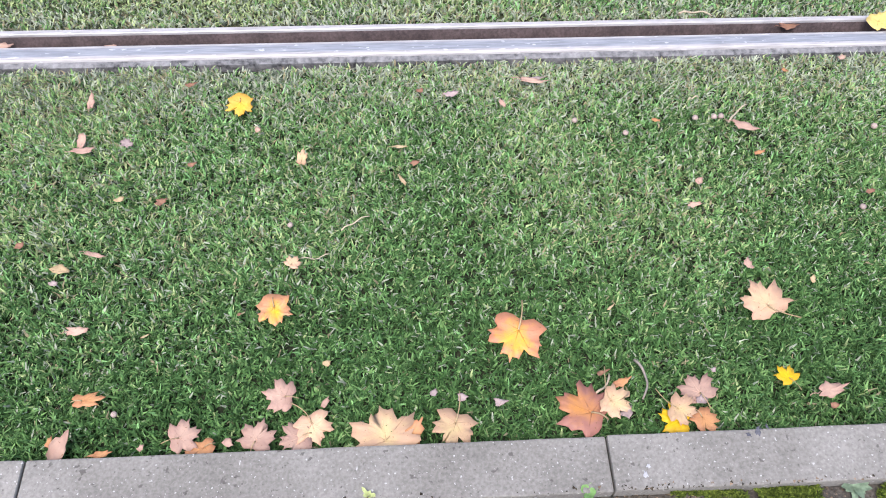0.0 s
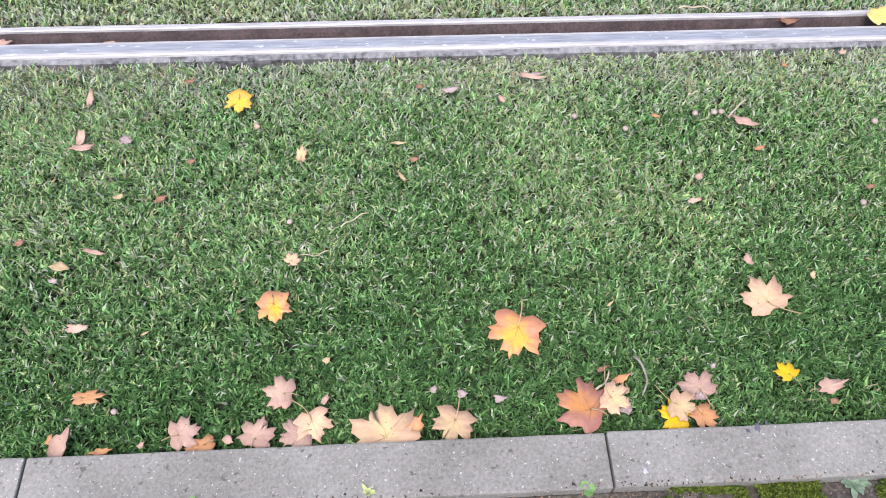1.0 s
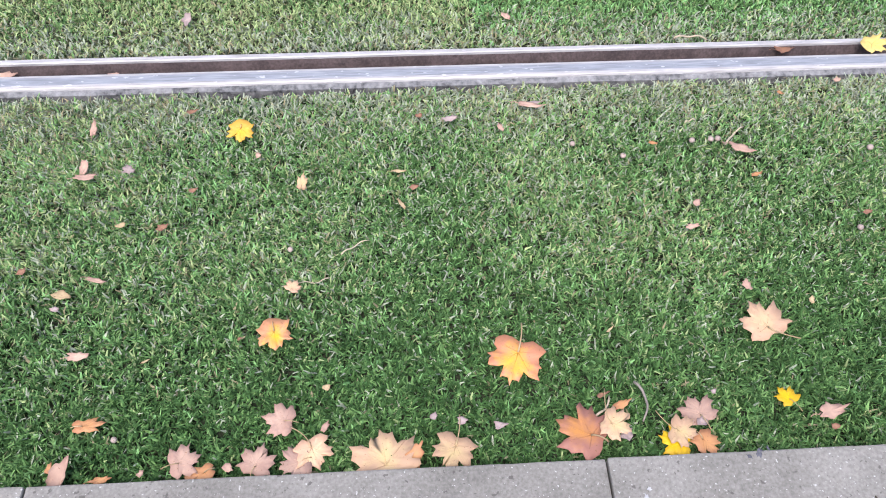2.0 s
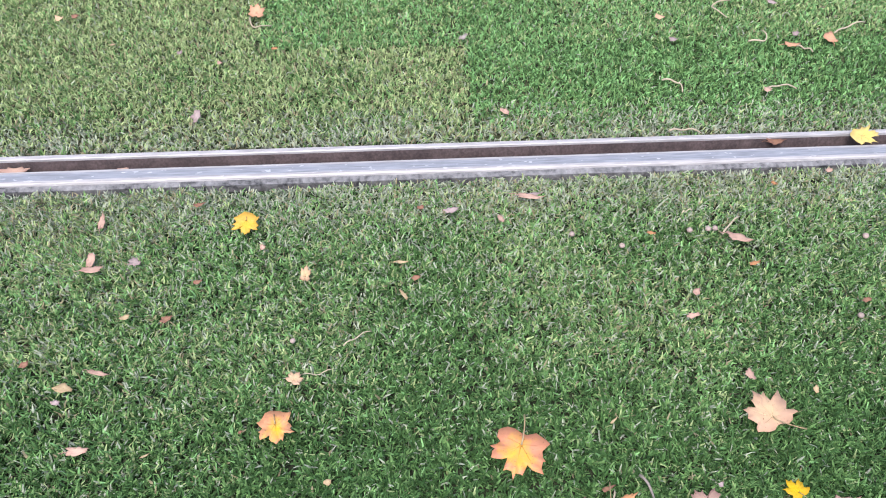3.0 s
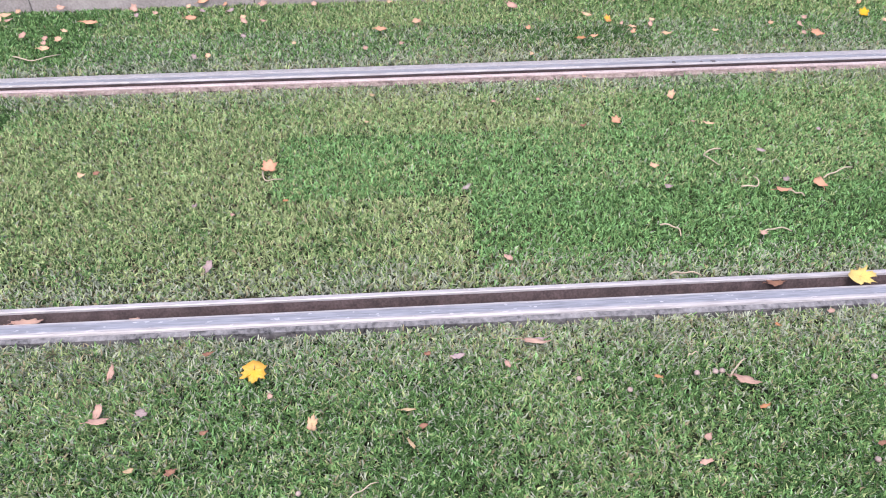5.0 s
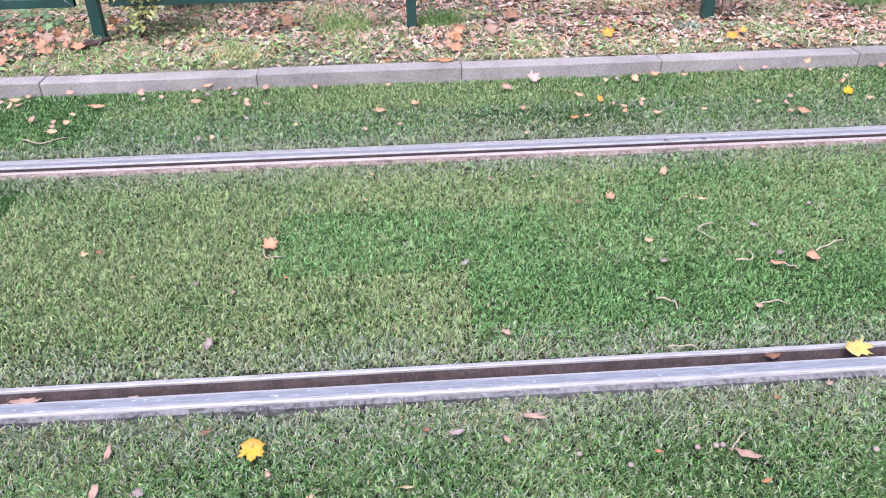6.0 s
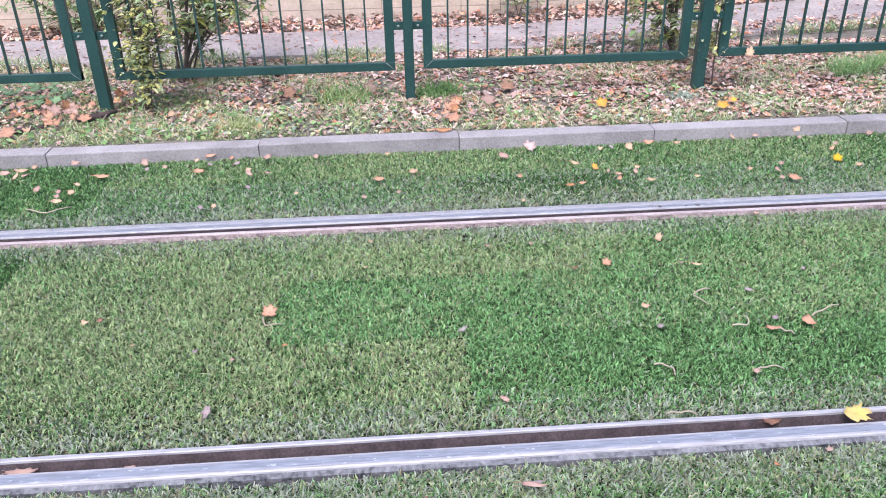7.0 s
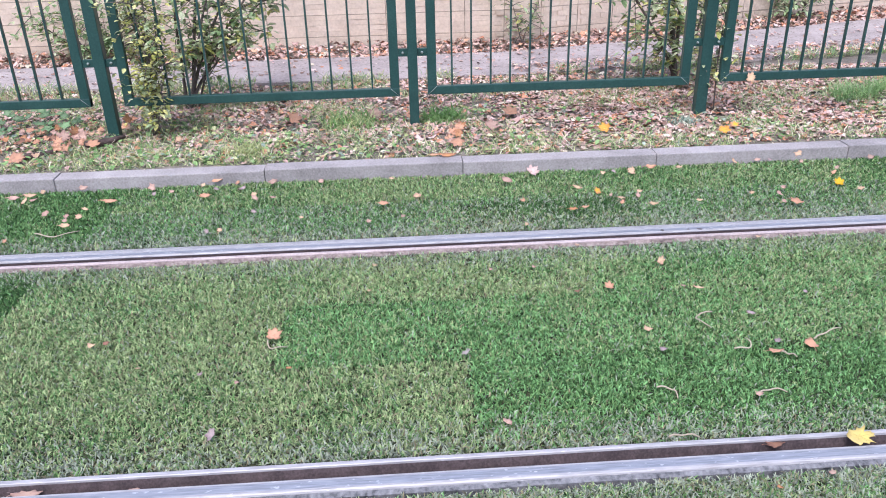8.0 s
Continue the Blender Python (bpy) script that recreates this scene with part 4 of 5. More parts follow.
scrap(2.537, 2.226, 0.042, 0.028, 0, "tan_pink")
scrap(-1.826, 2.239, 0.036, 0.026, -75, "cream")
scrap(-1.863, 2.107, 0.045, 0.019, 59, "cream")
scrap(-1.828, 2.125, 0.043, 0.020, 23, "tan_pink")
scrap(-1.583, 1.897, 0.027, 0.024, 54, "tan_pink")
scrap(-1.570, 1.841, 0.033, 0.024, -61, "tan_pink")
scrap(-1.520, 1.975, 0.035, 0.017, -19, "cream")
scrap(-1.757, 1.634, 0.030, 0.019, -77, "orange")
scrap(-0.870, 1.637, 0.032, 0.021, -62, "lilac_grey")
scrap(-0.710, 2.013, 0.045, 0.023, -34, "tan_pink")
scrap(-0.691, 1.846, 0.032, 0.018, -29, "lilac_grey")
scrap(-0.624, 2.025, 0.036, 0.017, -13, "tan_pink")
scrap(-0.798, 2.176, 0.042, 0.022, 43, "lilac_grey")
scrap(-1.013, 2.247, 0.027, 0.021, 59, "cream")
scrap(-1.236, 2.140, 0.027, 0.022, 43, "lilac_grey")
scrap(-0.930, 2.177, 0.038, 0.019, -25, "lilac_grey")
scrap(-0.839, 2.262, 0.036, 0.021, 76, "orange")
scrap(0.596, 1.846, 0.029, 0.024, -69, "orange")
scrap(0.874, 1.728, 0.042, 0.018, 8, "orange")
scrap(1.128, 2.183, 0.030, 0.017, -45, "lilac_grey")
scrap(1.214, 2.155, 0.043, 0.025, -31, "cream")
scrap(1.032, 1.869, 0.031, 0.016, 54, "tan_pink")
scrap(1.159, 1.847, 0.040, 0.024, 79, "tan_pink")
scrap(1.060, 1.767, 0.030, 0.022, 55, "orange")
scrap(1.805, 2.260, 0.045, 0.018, -74, "cream")
scrap(1.933, 2.268, 0.044, 0.020, 12, "tan_pink")
scrap(2.004, 2.268, 0.026, 0.023, -8, "lilac_grey")
scrap(1.836, 1.785, 0.043, 0.025, -69, "tan_pink")
scrap(1.816, 1.696, 0.031, 0.024, 62, "tan_pink")
scrap(2.236, 2.037, 0.043, 0.017, 43, "orange")
scrap(2.151, 2.217, 0.029, 0.020, 41, "tan_pink")
scrap(2.247, 1.801, 0.040, 0.018, 9, "cream")
maple(0.712, 2.236, 0.066, 40, "blush", stem=1.0, curl=1.2, face=40)
maple(0.978, 1.925, 0.051, 100, "golden_pink", stem=0.3, squash=0.6, face=30)
maple(2.190, 1.900, 0.047, 80, "yellow", stem=0.0, face=50)
twig((-1.662, 1.721), (-1.466, 1.736), 0.0018, -0.25, "pale_straw")
scrap(0.271, 2.390, 0.092, 0.031, 0, "rust_orange", z=0.063)
scrap(0.205, 2.408, 0.068, 0.025, 10, "orange", z=0.063)
scrap(2.107, 2.182, 0.072, 0.039, 50, "cream", z=0.063)
scrap(-0.001, 2.474, 0.044, 0.025, 0, "tan_pink", z=0.063)
for heap_x, heap_y, turn, tone in ((0.300, 2.62, 40, "orange"), (0.352, 2.66, -70, "rust_orange"), (0.330, 2.70, 150, "orange"), (0.372, 2.80, 20, "orange"), (0.300, 2.55, 200, "tan_pink")):
    maple(heap_x, heap_y, 0.064, turn, tone, stem=0.0, curl=1.6, squash=0.8, z=0.082, face=15 + abs(turn) % 40)
maple(0.338, 2.529, 0.079, -60, "orange", stem=0.0, z=0.075)
maple(0.336, 2.760, 0.074, 80, "orange", stem=0.0, z=0.075)
maple(0.389, 2.876, 0.065, 40, "rust_orange", stem=0.0, z=0.075)
maple(1.198, 2.705, 0.075, 160, "golden", stem=0.0, z=0.075)
maple(1.857, 2.568, 0.080, 190, "golden", stem=0.0, z=0.075, curl=1.0, squash=0.7)
maple(1.967, 2.685, 0.053, 80, "golden_pink", stem=0.0, z=0.075)
maple(-1.261, 2.820, 0.047, 0, "cream", stem=0.0, z=0.075)
maple(-1.937, 2.903, 0.082, 30, "tan_pink", stem=0.0, z=0.085, curl=1.5, face=40)
maple(-2.136, 3.085, 0.085, 120, "cream", stem=0.0, z=0.080, curl=1.5, face=35)
maple(-1.820, 2.864, 0.078, -40, "tan_pink", stem=0.0, z=0.085, curl=1.8, face=50)
maple(-2.069, 2.563, 0.094, 0, "orange", stem=0.0, z=0.075)
maple(-1.738, 2.792, 0.079, 60, "orange", stem=0.0, z=0.075)
maple(-0.622, 3.140, 0.091, 10, "orange", stem=0.0, z=0.075)
maple(-0.135, 3.194, 0.096, 80, "tan_pink", stem=0.0, z=0.075)
maple(0.712, 3.133, 0.096, 100, "orange", stem=0.0, z=0.075)
maple(0.571, 2.850, 0.085, 30, "tan_pink", stem=0.0, z=0.075)


# ---- verge: litter, weeds and grass ----
LITTER = [island_mat("brown_litter", [(0, (0.188, 0.115, 0.090)), (0.35, (0.334, 0.211, 0.172)), (0.7, (0.479, 0.320, 0.270)), (1, (0.612, 0.451, 0.390))], rough=0.7),
          island_mat("orange_litter", [(0, (0.389, 0.175, 0.100)), (0.6, (0.546, 0.266, 0.167)), (1, (0.675, 0.376, 0.254))], rough=0.65),
          island_mat("pink_litter", [(0, (0.389, 0.246, 0.221)), (0.6, (0.546, 0.370, 0.334)), (1, (0.701, 0.532, 0.495))], rough=0.65),
          island_mat("pale_litter", [(0, (0.441, 0.376, 0.267)), (0.6, (0.597, 0.519, 0.402)), (1, (0.752, 0.662, 0.535))], rough=0.65)]
litter_rng = np.random.default_rng(23)


def litter(name, x, y, z, size, shares, label, tilt=0.5):
    """Many curled fallen leaves, each a lobed fan of its own."""
    r, n, k = litter_rng, len(x), 8
    ang = np.arange(k) * 2 * np.pi / k
    rad = (0.72 + 0.28 * np.cos(3 * ang))[None] * (0.7 + 0.5 * r.random((n, k)))
    sz = size * (0.5 + 0.9 * r.random(n))
    rad *= sz[:, None] * 0.5
    lx, ly = rad * np.cos(ang) * (0.65 + 0.35 * r.random(n))[:, None], rad * np.sin(ang)
    curl = (r.random(n) - 0.25)[:, None] * 6.0
    lz = curl * (lx * lx) + 0.25 * sz[:, None] * (r.random((n, k)) - 0.5)
    px = np.concatenate([np.zeros((n, 1)), lx], 1)
    py = np.concatenate([np.zeros((n, 1)), ly], 1)
    pz = np.concatenate([np.zeros((n, 1)), lz], 1)
    az, tx = r.random(n) * 2 * np.pi, (r.random(n) - 0.5) * 2 * tilt
    ty = (r.random(n) - 0.5) * 2 * tilt
    pz = pz + px * np.tan(ty)[:, None] + py * np.tan(tx)[:, None]
    c, s2 = np.cos(az)[:, None], np.sin(az)[:, None]
    v = np.stack([x[:, None] + c * px - s2 * py, y[:, None] + s2 * px + c * py, z[:, None] + pz + 0.006], 2).reshape(-1, 3)
    base = np.arange(n)[:, None] * (k + 1)
    tris = np.concatenate([base + np.array([0, 1 + i, 1 + (i + 1) % k]) for i in range(k)], 1).reshape(-1, 3)
    pick = r.choice(4, n, p=shares)
    return tagged(mesh_from_arrays(name, v, [tris], LITTER, np.repeat(pick, k)), label, "leaf litter", kind="stuff")


def verge_z(x, y):
    return np.array([verge_height(a, b) for a, b in zip(x, y)])


def scatter(n, x0, x1, y0, y1):
    return x0 + (x1 - x0) * litter_rng.random(n), y0 + (y1 - y0) * litter_rng.random(n)


x, y = scatter(28000, -3.9, 4.6, 2.43, 4.22)
dens = 0.25 + 0.75 * np.clip((y - 2.45) / 0.5, 0, 1) * (0.45 + 0.8 * vnoise(x, y, 2.2, 31)) + 0.25 * np.clip((x - 0.1) / 1.0, 0, 1)
keep = litter_rng.random(len(x)) < dens * (0.62 + 0.25 * np.clip(x, 0, 1))
x, y = x[keep], y[keep]
litter("leaf_litter", x, y, verge_z(x, y) + 0.012 * litter_rng.random(len(x)), 0.050, [0.36, 0.18, 0.36, 0.10], "pinkish brown and orange fallen leaves on the verge", 0.34)
x, y = scatter(3800, -4.2, 5.4, 4.98, 5.46)
y = y + np.where(x < 1, 0, 0.25 * (x - 1)) + 0.02
litter("leaf_litter", x, y, 0.065 + 0.05 * np.clip((y - 5.1 - np.where(x < 1, 0, 0.25 * (x - 1))) / 0.4, 0, 1) * litter_rng.random(len(x)), 0.062,
       [0.5, 0.2, 0.24, 0.06], "brown fallen leaves drifted against the wall")
x, y = scatter(420, -3.5, 4.5, 4.2, 5.0)
y = y + np.where(x < 1, 0, 0.2 * (x - 1))
litter("leaf_litter", x, y, np.full(len(x), 0.074), 0.045, [0.45, 0.15, 0.3, 0.1], "a few dry leaves strewn over the footpath", 0.15)
x, y = scatter(900, 0.9, 4.6, 4.1, 4.5)
y = y + np.where(x < 1, 0, 0.14 * (x - 1))
litter("leaf_litter", x, y, 0.075 + 0.02 * litter_rng.random(len(x)), 0.05, [0.4, 0.2, 0.3, 0.1], "dry leaves gathered along the footpath's edge", 0.3)

W_FRESH = island_mat("weed_green", [(0, (0.131, 0.262, 0.087)), (0.5, (0.232, 0.392, 0.145)), (1, (0.377, 0.537, 0.246))], rough=0.55, through_light=0.3)
W_YELLOW = island_mat("yellowing_grass", [(0, (0.364, 0.425, 0.172)), (0.5, (0.502, 0.547, 0.265)), (1, (0.682, 0.668, 0.407))], rough=0.6, through_light=0.3)
W_STRAW = island_mat("straw_grass", [(0, (0.455, 0.378, 0.265)), (0.5, (0.607, 0.547, 0.407)), (1, (0.790, 0.728, 0.594))], rough=0.7)
W_BRIGHT = island_mat("feathery_weed", [(0, (0.22, 0.37, 0.14)), (0.5, (0.33, 0.50, 0.22)), (1, (0.47, 0.63, 0.34))], rough=0.6, through_light=0.3)
W_SILVER = island_mat("silvery_weed", [(0, (0.17, 0.22, 0.17)), (0.5, (0.25, 0.31, 0.24)), (1, (0.34, 0.40, 0.33))], rough=0.7)


def verge_weights(x, y):
    front = np.clip(1 - (y - 2.42) / 0.5, 0, 1)
    w = np.stack([0.42 + 0 * x, 0.27 + 0.3 * front, 0.27 + 0 * x, 0.08 + 0 * x], 1)
    return w / w.sum(axis=1, keepdims=True)


x, y = scatter(120000, -3.7, 4.3, 2.42, 4.2)
tufts = vnoise(x, y, 3.1, 51) * 0.6 + vnoise(x, y, 9, 52) * 0.4
front = np.clip(1 - (y - 2.42) / 0.45, 0, 1)
keep = litter_rng.random(len(x)) < np.clip((tufts - 0.42) * 2.6 + 0.6 * front + 0.22 * np.clip(0.6 - x, 0, 1), 0.07, 0.95)
x, y = x[keep], y[keep]
blades("verge_grass", x, y, verge_z(x, y) - 0.004, np.full(len(x), 0.062), 0.0046, (25, 85), "sparse green and straw-coloured verge grass", weights=verge_weights,
       slots=[W_FRESH, W_YELLOW, W_STRAW, W_SILVER])
x, y = scatter(5200, -3.6, 4.5, 4.12, 4.3)
y = y + np.where(x < 1, 0, 0.13 * (x - 1))
keep = vnoise(x, y, 4, 61) > 0.52
x, y = x[keep], y[keep]
blades("path_edge_grass", x, y, np.full(len(x), 0.05), np.full(len(x), 0.085), 0.0055, (10, 60), "grass growing along the footpath's edge", weights=verge_weights,
       slots=[W_FRESH, W_YELLOW, W_STRAW, W_SILVER])


def leaf_cloud(name, spots, size, materials, parent=None, shares=None, droop=0.6, label="", seed=3, narrow=0.55):
    """Small pointed leaves, each folded along its midrib, set at the given spots."""
    r = np.random.default_rng(seed)
    c = np.array(spots)
    n = len(c)
    az = r.random(n) * 2 * np.pi
    el = (r.random(n) - 0.62) * 2 * droop
    way = np.stack([np.cos(az) * np.cos(el), np.sin(az) * np.cos(el), np.sin(el)], 1)
    side = np.stack([-np.sin(az), np.cos(az), 0.6 * (r.random(n) - 0.5)], 1)
    up = np.cross(way, side)
    ln = (size * (0.55 + 0.8 * r.random(n)))[:, None]
    wd = ln * narrow * 0.5
    v = np.stack([c, c + way * ln * 0.35 + side * wd + up * ln * 0.08, c + way * ln * 0.5 - up * ln * 0.02, c + way * ln * 0.35 - side * wd + up * ln * 0.08,
                  c + way * ln * 0.75 + side * wd * 0.7, c + way * ln * 0.75 - side * wd * 0.7, c + way * ln - up * ln * 0.1], 1).reshape(-1, 3)
    base = np.arange(n)[:, None] * 7
    quads = np.concatenate([base + np.array(q) for q in ([0, 1, 4, 2], [0, 2, 5, 3])], 1).reshape(-1, 4)
    tris = np.concatenate([base + np.array(q) for q in ([2, 4, 6], [2, 6, 5])], 1).reshape(-1, 3)
    pick = r.choice(len(materials), n, p=shares)
    ob = mesh_from_arrays(name, v, [quads, tris], materials, np.concatenate([np.repeat(pick, 2), np.repeat(pick, 2)]))
    if parent:
        ob.parent = parent
    if label:
        ob["label"] = label
    return ob


B_BARK = surf("shrub_bark", (0.075, 0.06, 0.052), (0.125, 0.102, 0.09), (0.185, 0.155, 0.137), 12, 120, 0.9, relief=0.6)
B_GREEN = island_mat("shrub_green", [(0, (0.190, 0.290, 0.130)), (0.5, (0.310, 0.425, 0.215)), (1, (0.480, 0.600, 0.355))], rough=0.45, through_light=0.35)
B_YELLOW = island_mat("shrub_yellow", [(0, (0.450, 0.466, 0.139)), (0.5, (0.674, 0.644, 0.247)), (1, (0.800, 0.800, 0.418))], rough=0.5, through_light=0.4)
B_OLIVE = island_mat("shrub_olive", [(0, (0.290, 0.340, 0.190)), (0.5, (0.440, 0.490, 0.300)), (1, (0.640, 0.680, 0.470))], rough=0.5, through_light=0.35)


def shrub(name, label, base, stems, seed, leaf_size, per_metre, shares, spread, low=0.0):
    """stems: (dx, dy, height, radius). Side shoots leave the stems, and leaves sit along the shoots."""
    rng = random.Random(seed)
    plant = thing(name, label, "shrub", at=base)
    spots = []
    for dx, dy, h, rad in stems:
        pts, q = [], Vector((rng.uniform(-0.04, 0.04), rng.uniform(-0.04, 0.04), -0.03))
        for k in range(9):
            f = k / 8
            pts.append(q + Vector((dx * f ** 1.2 + 0.02 * math.sin(5 * f + seed), dy * f, h * f + 0.0)))
        part("stem", tube(pts, [rad * (1 - 0.75 * k / 8) for k in range(9)], 7), B_BARK, plant)
        for k in range(2, 9):
            for _ in range(3):
                p = pts[k] if rng.random() < 0.5 else pts[k].lerp(pts[k - 1], rng.random())
                if p.z < low:
                    continue
                way = Vector((rng.gauss(0, 1), rng.gauss(0, 0.6), rng.gauss(0.25, 0.6))).normalized()
                ln = spread * rng.uniform(0.5, 1.2)
                sh = [p + way * ln * i / 5 + Vector((0, 0, -0.12 * ln * (i / 5) ** 2 * 2)) for i in range(6)]
                part("branch", tube(sh, [0.004, 0.0035, 0.003, 0.0024, 0.002, 0.0012], 5), B_BARK, plant)
                for _ in range(int(per_metre * ln)):
                    i = rng.uniform(0.8, 5)
                    a = sh[int(i)].lerp(sh[min(int(i) + 1, 5)], i - int(i))
                    spots.append(a + Vector((rng.gauss(0, 0.022), rng.gauss(0, 0.022), rng.gauss(0, 0.022))))
    leaf_cloud("foliage", [tuple(v) for v in spots], leaf_size, [B_GREEN, B_OLIVE, B_YELLOW], plant, shares, seed=seed)
    return plant


shrub("climbing_shrub", "yellow-green leafy climber growing up the fence post", (-1.46, 3.10, 0.05),
      [(-0.12, 0.0, 1.15, 0.011), (0.05, 0.02, 1.1, 0.010), (0.0, -0.07, 0.8, 0.007), (0.14, -0.04, 1.0, 0.008), (-0.06, 0.05, 0.95, 0.007), (0.1, -0.08, 0.6, 0.006)], 5, 0.041, 100,
      [0.06, 0.44, 0.50], 0.17)
shrub("leafy_shrub", "olive green shrub with thin branches behind the fence", (-1.40, 3.62, 0.05),
      [(0.62, -0.05, 1.1, 0.014), (0.35, 0.05, 1.45, 0.015), (0.70, 0.02, 0.8, 0.010), (0.1, 0.1, 1.4, 0.012), (0.5, -0.06, 1.3, 0.010), (0.72, 0.0, 1.0, 0.008), (0.52, 0.0, 0.55, 0.008), (0.44, -0.05, 0.75, 0.008)], 8, 0.058, 62, [0.32, 0.54, 0.14],
      0.27, low=0.30)
shrub("leafy_shrub", "bare-stemmed green shrub behind the fence post", (1.98, 3.78, 0.05),
      [(-0.2, -0.05, 1.4, 0.016), (-0.62, -0.12, 1.05, 0.011), (0.02, 0.02, 1.4, 0.015), (-0.8, -0.08, 1.2, 0.010), (0.24, -0.1, 1.2, 0.010), (-0.42, 0.0, 1.4, 0.013)], 13, 0.062, 70, [0.34, 0.46, 0.2],
      0.27, low=0.25)
shrub("climbing_shrub", "thin yellowing climber twined about the fence post", (1.96, 3.12, 0.05),
      [(-0.07, -0.03, 1.0, 0.007), (0.12, 0.02, 0.9, 0.006), (0.05, -0.02, 1.0, 0.005)], 21, 0.048, 75, [0.1, 0.45, 0.45], 0.12)
shrub("low_shrub", "small green weed bush by the wall", (-2.55, 5.2, 0.06),
      [(-0.45, 0.0, 0.42, 0.007), (0.1, 0.0, 0.5, 0.007), (0.5, 0.02, 0.36, 0.006), (-0.15, 0.0, 0.55, 0.006), (0.3, 0.0, 0.45, 0.005)], 27, 0.055, 70, [0.55, 0.4, 0.05], 0.2)
shrub("low_shrub", "small green weed bush by the wall", (1.15, 5.33, 0.07),
      [(-0.2, 0.0, 0.5, 0.006), (0.1, 0.0, 0.42, 0.006)], 29, 0.05, 36, [0.5, 0.4, 0.1], 0.16)
shrub("low_shrub", "small green weed bush by the wall", (3.9, 6.05, 0.07),
      [(-0.3, 0.0, 0.5, 0.006), (0.3, 0.0, 0.42, 0.006), (0.0, 0.0, 0.5, 0.006)], 33, 0.055, 40, [0.55, 0.4, 0.05], 0.2)


def tuft(name, label, x, y, z, radius, n, long, wide, slots, lean=(10, 60), category="weed"):
    """A clump of grass or narrow weed leaves."""
    a, q = litter_rng.random(n) * 6.283, radius * np.sqrt(litter_rng.random(n))
    one = lambda xx, yy: np.full((len(xx), len(slots)), 1 / len(slots))
    ob = blades(name, x + q * np.cos(a), y + q * np.sin(a) * 0.7, np.full(n, z), np.full(n, long), wide, lean, label, category, one, slots)
    ob["kind"] = "thing"
    return ob


tuft("weed_tuft", "bright green feathery weed on the leafy verge", 3.02, 3.30, 0.04, 0.17, 520, 0.14, 0.005, [W_BRIGHT], (5, 75))
tuft("weed_tuft", "bright green feathery weed on the leafy verge", 3.28, 3.38, 0.04, 0.12, 280, 0.13, 0.005, [W_BRIGHT], (5, 75))
tuft("weed_tuft", "small silvery weed on the leafy verge", 1.72, 2.83, 0.05, 0.08, 160, 0.07, 0.007, [W_SILVER], (30, 80))
tuft("weed_tuft", "green grassy weed below the fence", -0.29, 3.08, 0.04, 0.16, 330, 0.11, 0.006, [W_FRESH, W_YELLOW])
tuft("weed_tuft", "green grassy weed below the fence", 0.28, 3.12, 0.04, 0.13, 260, 0.11, 0.008, [W_FRESH])
tuft("weed_tuft", "yellowing grass tuft beside the kerb", -0.85, 2.60, 0.04, 0.12, 220, 0.09, 0.005, [W_YELLOW])
tuft("weed_tuft", "straw-coloured grass tuft beside the kerb", 1.1, 2.62, 0.04, 0.22, 260, 0.13, 0.004, [W_YELLOW, W_STRAW], (55, 85))
cover = []
for _ in range(4600):
    cx, cy = leaf_rng.uniform(-3.2, 3.4), 2.44 + 0.95 * leaf_rng.random() ** 1.3
    if noise.noise((cx * 2.1, cy * 2.6, 4.0)) + 0.25 * (0.3 - cx) / 2 > leaf_rng.uniform(-0.15, 0.4):
        cover.append((cx, cy, verge_height(cx, cy) + 0.012 + 0.035 * leaf_rng.random()))
tagged(leaf_cloud("weed_cover", cover, 0.030, [W_FRESH, W_YELLOW, W_SILVER], None, [0.5, 0.3, 0.2], 0.45, "low green weeds spread over the verge", 91, 0.7),
       category="weeds", kind="stuff")
IVY = leaf_mat("ivy_leaf", (0.20, 0.29, 0.16), (0.10, 0.19, 0.08), (0.3, 0.3, 0.2))
ivy = thing("ivy", "broad green ivy leaves creeping over the verge", "ivy", at=(-2.3, 3.22, 0.06))
for k in range(44):
    five = [(0.5 * math.sin(a) * (0.72 + 0.28 * math.cos(5 * a)), 0.5 * math.cos(a) * (0.72 + 0.28 * math.cos(5 * a))) for a in (2 * math.pi * i / 15 for i in range(15))]
    ivy_leaf = part("leaf", leaf_sheet(five, 0.9, leaf_rng, 0.02)[0], IVY, ivy)
    lay_down(ivy_leaf, leaf_rng.gauss(0, 0.22), leaf_rng.gauss(0, 0.12), 0.03 + 0.05 * leaf_rng.random(), leaf_rng.uniform(0.05, 0.09), leaf_rng.uniform(0, 360),
             leaf_rng.uniform(-15, 15), leaf_rng.uniform(5, 35))
LOG_BARK = surf("damp_dark_bark", (0.030, 0.019, 0.017), (0.062, 0.040, 0.036), (0.115, 0.078, 0.070), 14, 110, 0.85, relief=0.8, dist=0.006)
for run, thick in (([(-2.14, 2.66), (-2.06, 2.67), (-1.98, 2.71), (-1.92, 2.77)], 0.020), ([(-1.80, 2.84), (-1.74, 2.83), (-1.67, 2.87), (-1.61, 2.94)], 0.022)):
    pts = [(bx, by, 0.072 + 0.008 * math.sin(7 * bx)) for bx, by in run]
    branch = mesh_ob("fallen_branch", tube(pts, [thick, thick * 1.1, thick * 0.9, thick * 0.5], 9), LOG_BARK)
    tagged(branch, "dark broken branch lying among fallen leaves", "branch", "broken branches")

